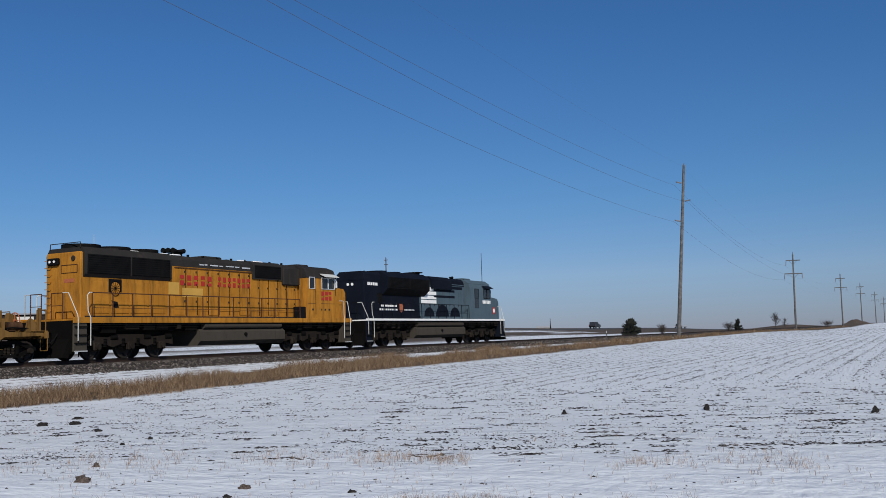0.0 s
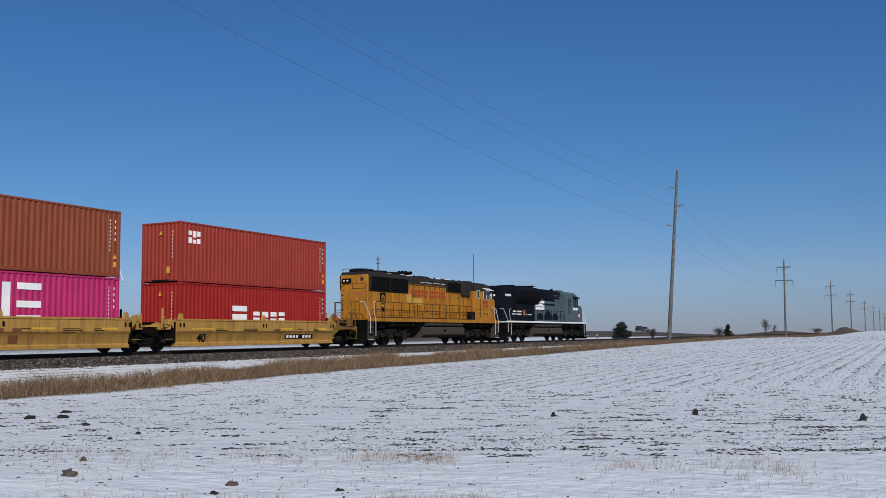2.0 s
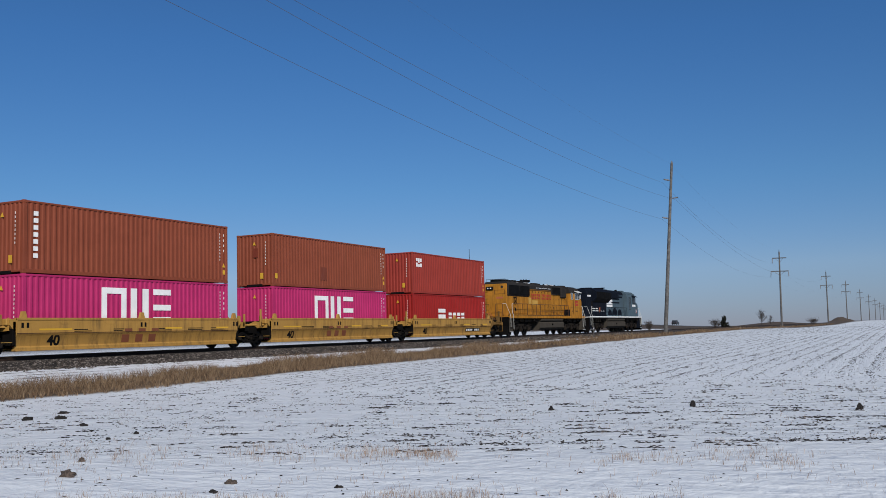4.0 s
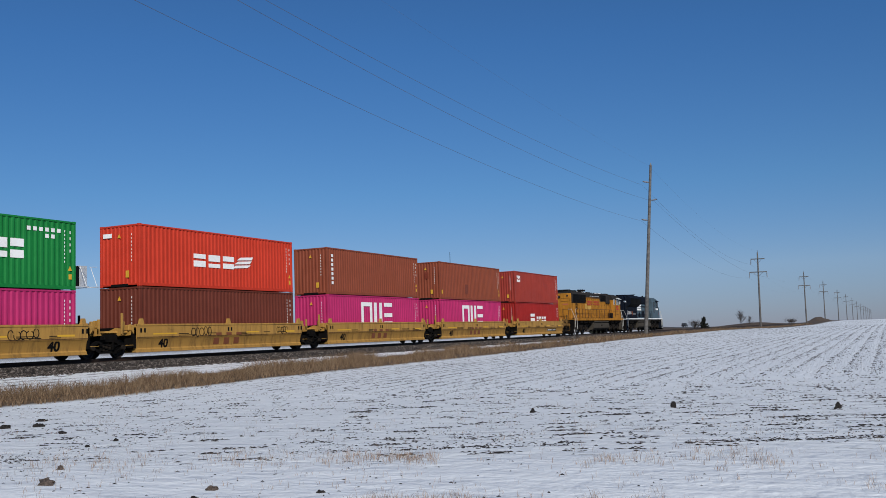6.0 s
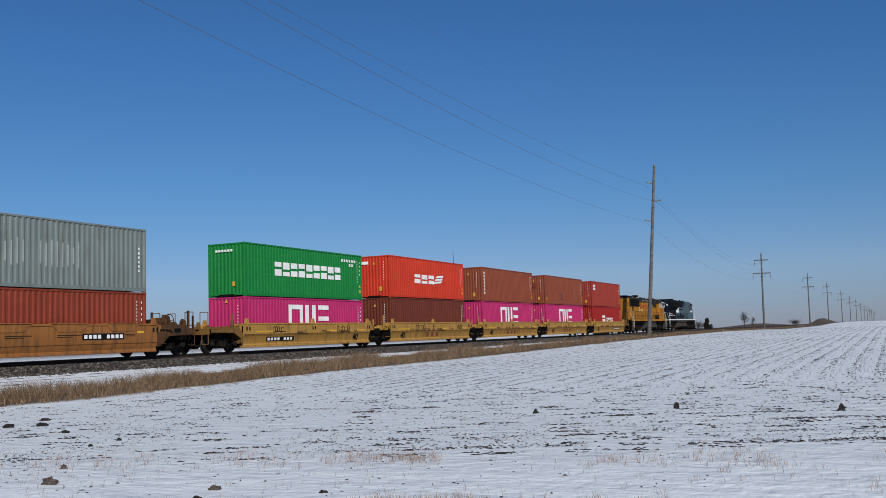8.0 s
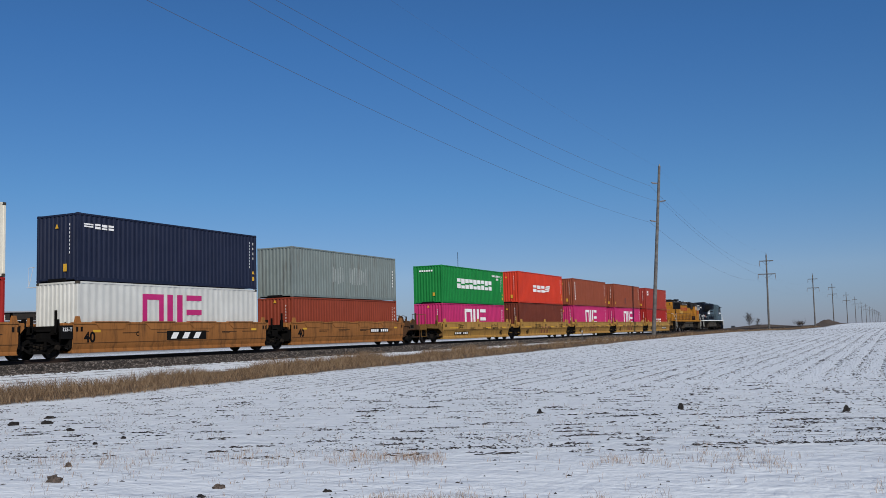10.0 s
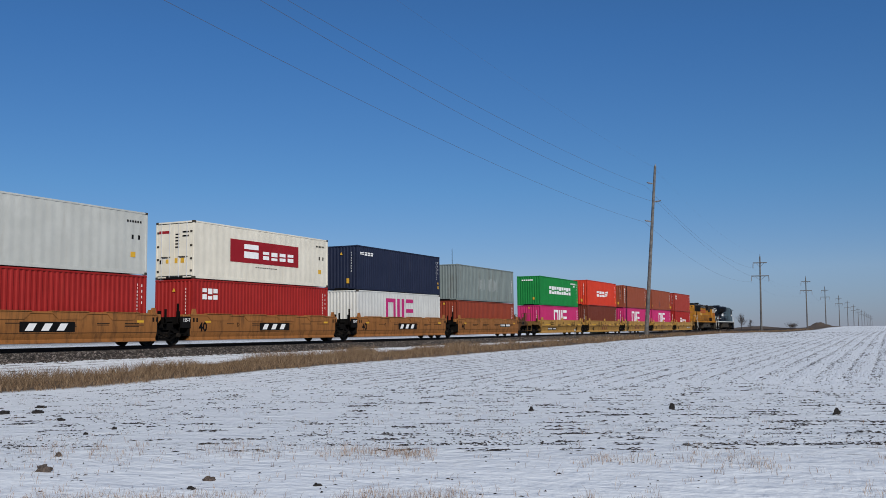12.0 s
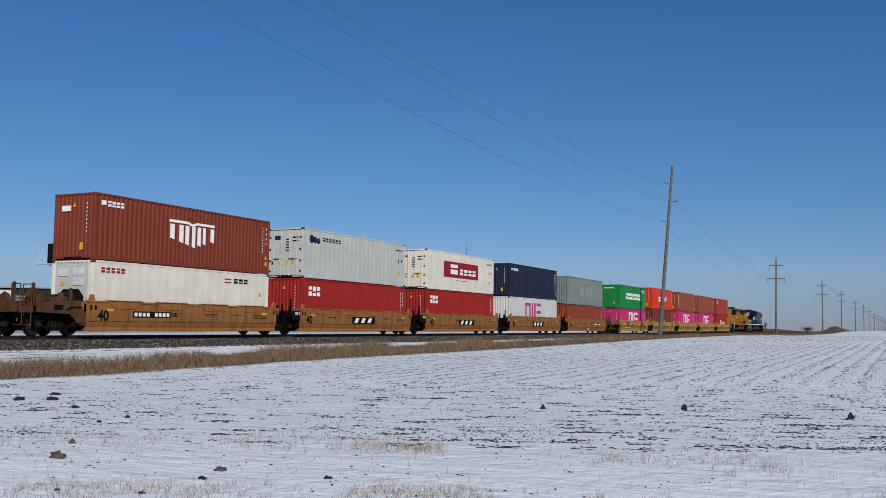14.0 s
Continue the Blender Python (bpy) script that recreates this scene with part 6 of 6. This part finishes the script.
# ---- trees and brush ----
def cedar(x, y, high, wide, seed):
    """A dark juniper: short trunk, tiers of limbs that sweep up, shorter towards a ragged leader, with many small sprays."""
    rnd = random.Random(seed)
    z = land(x, y)
    tree = thing("cedar_tree", "small dark green juniper with ragged upswept sprays", "tree", "junipers")
    tree.location = (x, y, z)
    trunk = Shape().rod((0, 0, -0.2), (0, 0, high * 0.92), wide * 0.05, wide * 0.008, 8)
    verts, faces = [], []
    for k in range(64):
        f = (k + rnd.random()) / 64
        h = high * (0.04 + 0.82 * f)
        a, out = rnd.uniform(0, 6.283), wide * 0.50 * (1 - f) ** 0.62 * rnd.uniform(0.55, 1.12) + wide * 0.03
        tip = Vector((math.cos(a) * out, math.sin(a) * out, h + high * (0.05 + 0.14 * rnd.random() ** 2)))
        root = Vector((0, 0, h * 0.9))
        trunk.rod(root, tip, wide * 0.012, wide * 0.004, 5)
        for _ in range(56):
            p = root.lerp(tip, rnd.uniform(0.05, 1.05)) + Vector((rnd.gauss(0, 1), rnd.gauss(0, 1), rnd.gauss(0, 1))) * wide * 0.022
            d = ((tip - root).normalized() + Vector((rnd.gauss(0, 0.45), rnd.gauss(0, 0.45), rnd.gauss(0.2, 0.4)))).normalized()
            e = d.orthogonal().normalized() * wide * rnd.uniform(0.018, 0.036)
            t = p + d * wide * rnd.uniform(0.07, 0.15)
            n = len(verts)
            verts += [tuple(p - e), tuple(p + e), tuple(t), tuple(p + d.cross(e))]
            faces += [(n, n + 1, n + 2), (n, n + 3, n + 2)]
    part("trunk", trunk, "bark", tree)
    part("crown", Shape().add(verts, faces), "leaf", tree)
    return tree


def bare_shrub(x, y, high, wide, seed, name="bare_tree", upright=True):
    rnd = random.Random(seed)
    tree = thing(name, "leafless grey-brown tree with fine twigs" if name == "bare_tree" else "low leafless brown bush", "tree" if name == "bare_tree" else "bush", "bare trees")
    tree.location = (x, y, land(x, y))
    wood, twigs = Shape(), Shape()
    stems = 1 if upright else 7
    for s in range(stems):
        a = rnd.uniform(0, 6.283)
        base = Vector((0, 0, -0.2))
        top = Vector((math.cos(a) * wide * 0.12 * s, math.sin(a) * wide * 0.12 * s, high * rnd.uniform(0.75, 1.0)))
        wood.rod(base, top, high * 0.022, high * 0.006, 6)
        for _ in range(40 if upright else 16):
            f = rnd.uniform(0.18, 0.95)
            p = base.lerp(top, f)
            b = rnd.uniform(0, 6.283)
            reach = wide * 0.5 * (1.05 - f * 0.75) * rnd.uniform(0.5, 1.1)
            q = p + Vector((math.cos(b) * reach, math.sin(b) * reach, reach * rnd.uniform(0.6, 1.5)))
            wood.rod(p, q, high * 0.007, high * 0.003, 4)
            for _ in range(14):
                r = p.lerp(q, rnd.uniform(0.3, 1.0))
                e = r + Vector((rnd.gauss(0, 1), rnd.gauss(0, 1), abs(rnd.gauss(0, 1)) + 0.4)) * wide * 0.09
                twigs.rod(r, e, high * 0.0035, high * 0.0015, 3)
    part("trunk", wood, "bark", tree)
    part("brushwood", twigs, "brush", tree)
    return tree


# ---- far road, vehicles, board, sheds, masts ----
ROAD = -84.0


def far_road():
    s = Shape()
    ys = [-300 + 25 * k for k in range(60)]
    vs = []
    for y in ys:
        for dx, dz in ((-6.0, -0.3), (-4.2, 0.22), (4.2, 0.22), (6.0, -0.3)):
            vs.append((ROAD + dx, y, land(ROAD + dx, y) + dz))
    s.add(vs, [(4 * k + i, 4 * k + i + 1, 4 * k + i + 5, 4 * k + i + 4) for k in range(len(ys) - 1) for i in range(3)])
    tagged(part("road", s, "asphalt"), "grey asphalt highway on a low bank beyond the railway", "road", kind="structure")


def wheels_for(car, spots, r, moving):
    for x, y in spots:
        side = 1 if x > 0 else -1
        w = part("wheel", Shape().lathe([(-0.11, r * 0.6), (-0.11, r), (0.11, r), (0.11, r * 0.6)], 18), "tyre", car)
        part("rim", Shape().lathe([(side * 0.06, r * 0.6), (side * 0.115, r * 0.58), (side * 0.10, r * 0.2)], 12), "silver", w)
        w.location = (x, y, r)
        moving.append((w, r))


def suv(name, label, paint, box_back, moving):
    car = thing(name, label, "car", "vehicles on the highway")
    low = [(-2.35, 0.40), (2.35, 0.40), (2.40, 0.75), (2.25, 1.02), (1.05, 1.10), (-2.38, 1.10), (-2.42, 0.6)]
    part("body", Shape().prism(low, "x", -0.92, 0.92), paint, car)
    rear = -2.25 if box_back else -0.55
    cabin = [(rear - 0.05, 1.08), (1.10, 1.08), (0.45, 1.74), (0.2, 1.80), (rear + 0.25, 1.80)]
    cab = part("cabin", Shape().prism(cabin, "x", -0.80, 0.80), paint, car)
    for side in (-1, 1):
        part("side_window", Shape().prism([(rear + 0.15, 1.16), (0.85, 1.16), (0.35, 1.66), (rear + 0.35, 1.66)], "x", side * 0.795, side * 0.812), "glass", cab)
        part("headlight", Shape().box(*sorted((side * 0.55, side * 0.88)), 2.30, 2.40, 0.72, 0.88, 0.02), "lamp", car)
        part("tail_light", Shape().box(*sorted((side * 0.82, side * 0.90)), -2.44, -2.38, 0.82, 1.0, 0.02), "loco_red", car)
        part("mirror", Shape().box(*sorted((side * 0.92, side * 1.08)), 0.70, 0.85, 1.10, 1.26, 0.02), paint, car)
    part("windscreen", Shape().prism([(1.12, 1.12), (1.14, 1.12), (0.50, 1.72), (0.47, 1.72)], "x", -0.72, 0.72), "glass", cab)
    part("bumper", Shape().box(-0.9, 0.9, 2.34, 2.46, 0.38, 0.62, 0.04), "black", car)
    part("bumper", Shape().box(-0.9, 0.9, -2.48, -2.36, 0.38, 0.62, 0.04), "black", car)
    wheels_for(car, [(sx * 0.80, sy) for sx in (-1, 1) for sy in (-1.45, 1.45)], 0.38, moving)
    return car


def trailer(moving):
    t = thing("flatbed_trailer", "low flatbed trailer with pale load rails behind a pickup", "trailer", "vehicles on the highway")
    part("bed", Shape().box(-1.0, 1.0, -3.0, 3.0, 0.62, 0.75, 0.02), "steel", t)
    part("drawbar", Shape().prism([(-0.5, 3.0), (0.5, 3.0), (0.08, 4.3), (-0.08, 4.3)], "z", 0.58, 0.68), "steel", t)
    for side in (-1, 1):
        part("rail", Shape().tube([(side * 0.98, -2.9, 1.25), (side * 0.98, 2.9, 1.25)], 0.03), "cold_white", t)
        for k in range(6):
            part("stake", Shape().box(*sorted((side * 0.96, side * 1.0)), -2.9 + 1.16 * k, -2.84 + 1.16 * k, 0.75, 1.25), "cold_white", t)
    wheels_for(t, [(sx * 0.92, sy) for sx in (-1, 1) for sy in (-0.5, 0.4)], 0.34, moving)
    return t


def at_bearing(az, dist):
    a = radians(az)
    return -math.sin(a) * dist, math.cos(a) * dist


def board():
    """A large dark roadside board seen obliquely on one column, with catwalks and a ladder."""
    x, y = at_bearing(48.05, 180)
    g = land(x, y)
    b = thing("billboard", "large roadside board with a black face on a grey steel column", "billboard")
    b.matrix_basis = pose(x, y, g, 0, 0, 48.05 - 40)
    base = 10.6 + EYE - g
    part("column", Shape().rod((0, 0.6, -0.5), (0, 0.6, base + 0.3), 0.48, n=20), "dusty", b)
    box = part("cabinet", Shape().box(-5.6, 5.6, -0.55, 1.35, base, base + 3.65, 0.03), "silver", b)
    part("face", Shape().box(-5.5, 5.5, -0.60, -0.55, base + 0.05, base + 3.6, 0.0), "sheet_dark", box)
    part("roof_unit", Shape().box(2.6, 3.4, 0, 0.6, base + 3.65, base + 4.15, 0.03), "black", box)
    for yy in (-1.3, 1.5):
        c = part("catwalk", Shape().box(-7.2, 7.6, yy, yy + 0.7, base - 0.22, base - 0.10, 0.01), "silver", b)
        for k in range(2):
            part("outrigger", Shape().tube([(-5.7, yy + 0.3, base + 3.5), (-7.0, yy + 0.3, base + 3.4)], 0.06).tube([(-6.0, yy + 0.3, base + 3.5), (-7.0, yy + 0.3, base - 0.1)], 0.05).tube([(-7.0, yy + 0.3, base + 3.4), (-7.0, yy + 0.3, base - 0.1)], 0.04), "silver", c)
            part("outrigger", Shape().tube([(5.7, yy + 0.3, base + 3.5), (7.4, yy + 0.3, base + 3.4)], 0.06).tube([(6.0, yy + 0.3, base + 3.5), (7.4, yy + 0.3, base - 0.1)], 0.05), "silver", c)
            break
    ladder = Shape().tube([(1.3, 0.2, 0.5), (1.3, 0.2, base)], 0.05).tube([(2.1, 0.2, 0.5), (2.1, 0.2, base)], 0.05)
    for k in range(14):
        ladder.rod((1.3, 0.2, 0.8 + k * 0.6), (2.1, 0.2, 0.8 + k * 0.6), 0.04, n=6)
    part("ladder", ladder, "silver", b)


def mast(az, top, dist, lattice, label):
    x, y = at_bearing(az, dist)
    g = land(x, y)
    h = math.tan(radians(top)) * dist + EYE - g
    m = thing("mast", label, "mast", "masts")
    m.location = (x, y, g)
    r = dist / 1649 * 0.5
    if lattice:
        s = Shape()
        for i in range(3):
            a = 2.094 * i
            s.rod((math.cos(a) * r * 3, math.sin(a) * r * 3, 0), (math.cos(a) * r * 1.6, math.sin(a) * r * 1.6, h), r * 0.7, n=5)
        n = 14
        for k in range(n):
            for i in range(3):
                a, c = 2.094 * i, 2.094 * (i + 1)
                w0, w1 = r * (3 - 1.4 * k / n), r * (3 - 1.4 * (k + 1) / n)
                s.rod((math.cos(a) * w0, math.sin(a) * w0, h * k / n), (math.cos(c) * w1, math.sin(c) * w1, h * (k + 1) / n), r * 0.3, n=4)
        part("lattice", s, "wire", m)
        for z in (0.90, 0.96):
            part("antenna", Shape().box(-r * 8, r * 8, -r, r, h * z, h * z + r * 2), "wire", m)
    else:
        part("shaft", Shape().rod((0, 0, 0), (0, 0, h), r * 1.8, r * 0.8, 8), "silver" if lattice is False else "steel", m)
        if lattice is False:
            part("head", Shape().box(-r * 3, r * 3, -r, r, h * 0.80, h * 0.80 + r * 5, r * 0.3), "cold_white", m)


def shed(az, dist, wide, high, face, label, paint, rise=0.12):
    x, y = at_bearing(az, dist)
    g = land(x, y)
    b = thing("shed", label, "shed", "far buildings")
    b.matrix_basis = pose(x, y, g - 0.3, 0, 0, face)
    h = high
    wall = part("wall", Shape().box(-wide / 2, wide / 2, 0, 14, 0, h), paint, b)
    for k in range(int(wide / 1.2)):
        part("wall_rib", Shape().box(-wide / 2 + 0.6 + 1.2 * k, -wide / 2 + 0.7 + 1.2 * k, -0.05, 0, 0, h), paint, wall)
    part("roof", Shape().prism([(-0.4, h), (14.4, h), (7, h + rise * 14)], "x", -wide / 2 - 0.3, wide / 2 + 0.3), "shed", b)
    part("door", Shape().box(-2, 2, -0.08, 0, 0, h * 0.75, 0.02), "cold_white", b)


# ---- put it all in place ----
yellow_locomotive()
blue_locomotive()
build_well_cars()
load_train()

ROAD_WHEELS = []
far_road()
suv_a = suv("suv", "dark sport utility vehicle driving along the highway", "car_dark", True, ROAD_WHEELS)
pickup = suv("pickup_truck", "dark pickup truck towing a flatbed trailer on the highway", "car_grey", False, ROAD_WHEELS)
towed = trailer(ROAD_WHEELS)

cedar(-40.0, 138.6, 2.65, 3.0, 3)
cedar(-40.0, 228.0, 2.9, 2.3, 4)
bare_shrub(-38.0, 275.0, 4.0, 3.4, 5)
bare_shrub(-37.5, 290.0, 2.3, 2.4, 6)
bare_shrub(-43.0, 232.0, 1.6, 3.0, 8, "bush", False)
bare_shrub(-40.5, 159.6, 1.7, 1.6, 9, "bush", False)
bare_shrub(-36.5, 411.0, 1.0, 4.5, 11, "bush", False)
bare_shrub(-38.0, 425.0, 1.3, 3.5, 12, "bush", False)
board()
mast(47.94, 6.45, 230, False, "slender pale mast with a small instrument head")
mast(24.97, 5.0, 520, None, "thin dark radio mast far beyond the railway")
mast(30.85, 4.9, 420, True, "small lattice tower with antennas on the skyline")
shed(51.6, 225, 30, 1.9, 48, "long low grey metal building behind the railway", "loco_grey", 0.04)
shed(21.3, 900, 14, 5.0, 20, "distant pale farm building on the skyline", "cold_white")
mast(20.9, 0.85, 300, None, "short dark post by the far road")

# marker post in the verge
marker = thing("marker_post", "thin pale weathered marker post leaning in dry grass", "post")
marker.matrix_basis = pose(-25.2, 79.5, land(-25.2, 79.5) - 0.1, 4, 5, 0)
part("post", Shape().box(-0.035, 0.035, -0.035, 0.035, 0, 1.2, 0.008), "wood", marker)
part("reflector", Shape().box(-0.05, 0.05, -0.07, -0.06, 1.0, 1.15), "silver", marker)

grass_strip()
stubble()
clods()
big_clods()
ballast_stones()

# sleepers: the nearest as pieces of their own, the rest in one
tie = Shape().box(-1.30, 1.30, -0.115, 0.115, 0.72, RAIL_TOP - 0.176, 0.012).mesh("tie", MAT["tie"])
for k in range(300):
    o = new("tie", tie)
    o.parent, o.location = ballast, (TRACK, 12.0 + 0.54 * k, 0)
rest = Shape()
for k in range(560):
    rest.box(TRACK - 1.30, TRACK + 1.30, 174.0 + 0.54 * k - 0.115, 174.0 + 0.54 * k + 0.115, 0.72, RAIL_TOP - 0.176)
tagged(part("more_ties", rest, "tie", ballast), "dark wooden sleepers further along the track", kind="stuff")


def motions():
    steps = [0.5 * k for k in range(29)]
    for ob, along, height in ROLLING:
        walk(ob, [(t, pose(TRACK, along + SPEED * (t - HOME), RAIL_TOP + height)) for t in steps])
    ticks = [k / 30 for k in range(421)]
    for ob, r in WHEELS:
        at = tuple(ob.location)
        walk(ob, [(t, pose(*at, -math.degrees(SPEED * t / r), 0, 0)) for t in ticks])
    for ob, y0, v, lane in ((suv_a, 249.0, 28.4, ROAD + 2.0), (pickup, 363.0, -17.6, ROAD - 2.0), (towed, 363.0 + 6.9, -17.6, ROAD - 2.0)):
        walk(ob, [(t, pose(lane, y0 + v * t, land(ROAD, y0 + v * t) + 0.22, 0, 0, 0 if v > 0 else 180)) for t in steps])


motions()
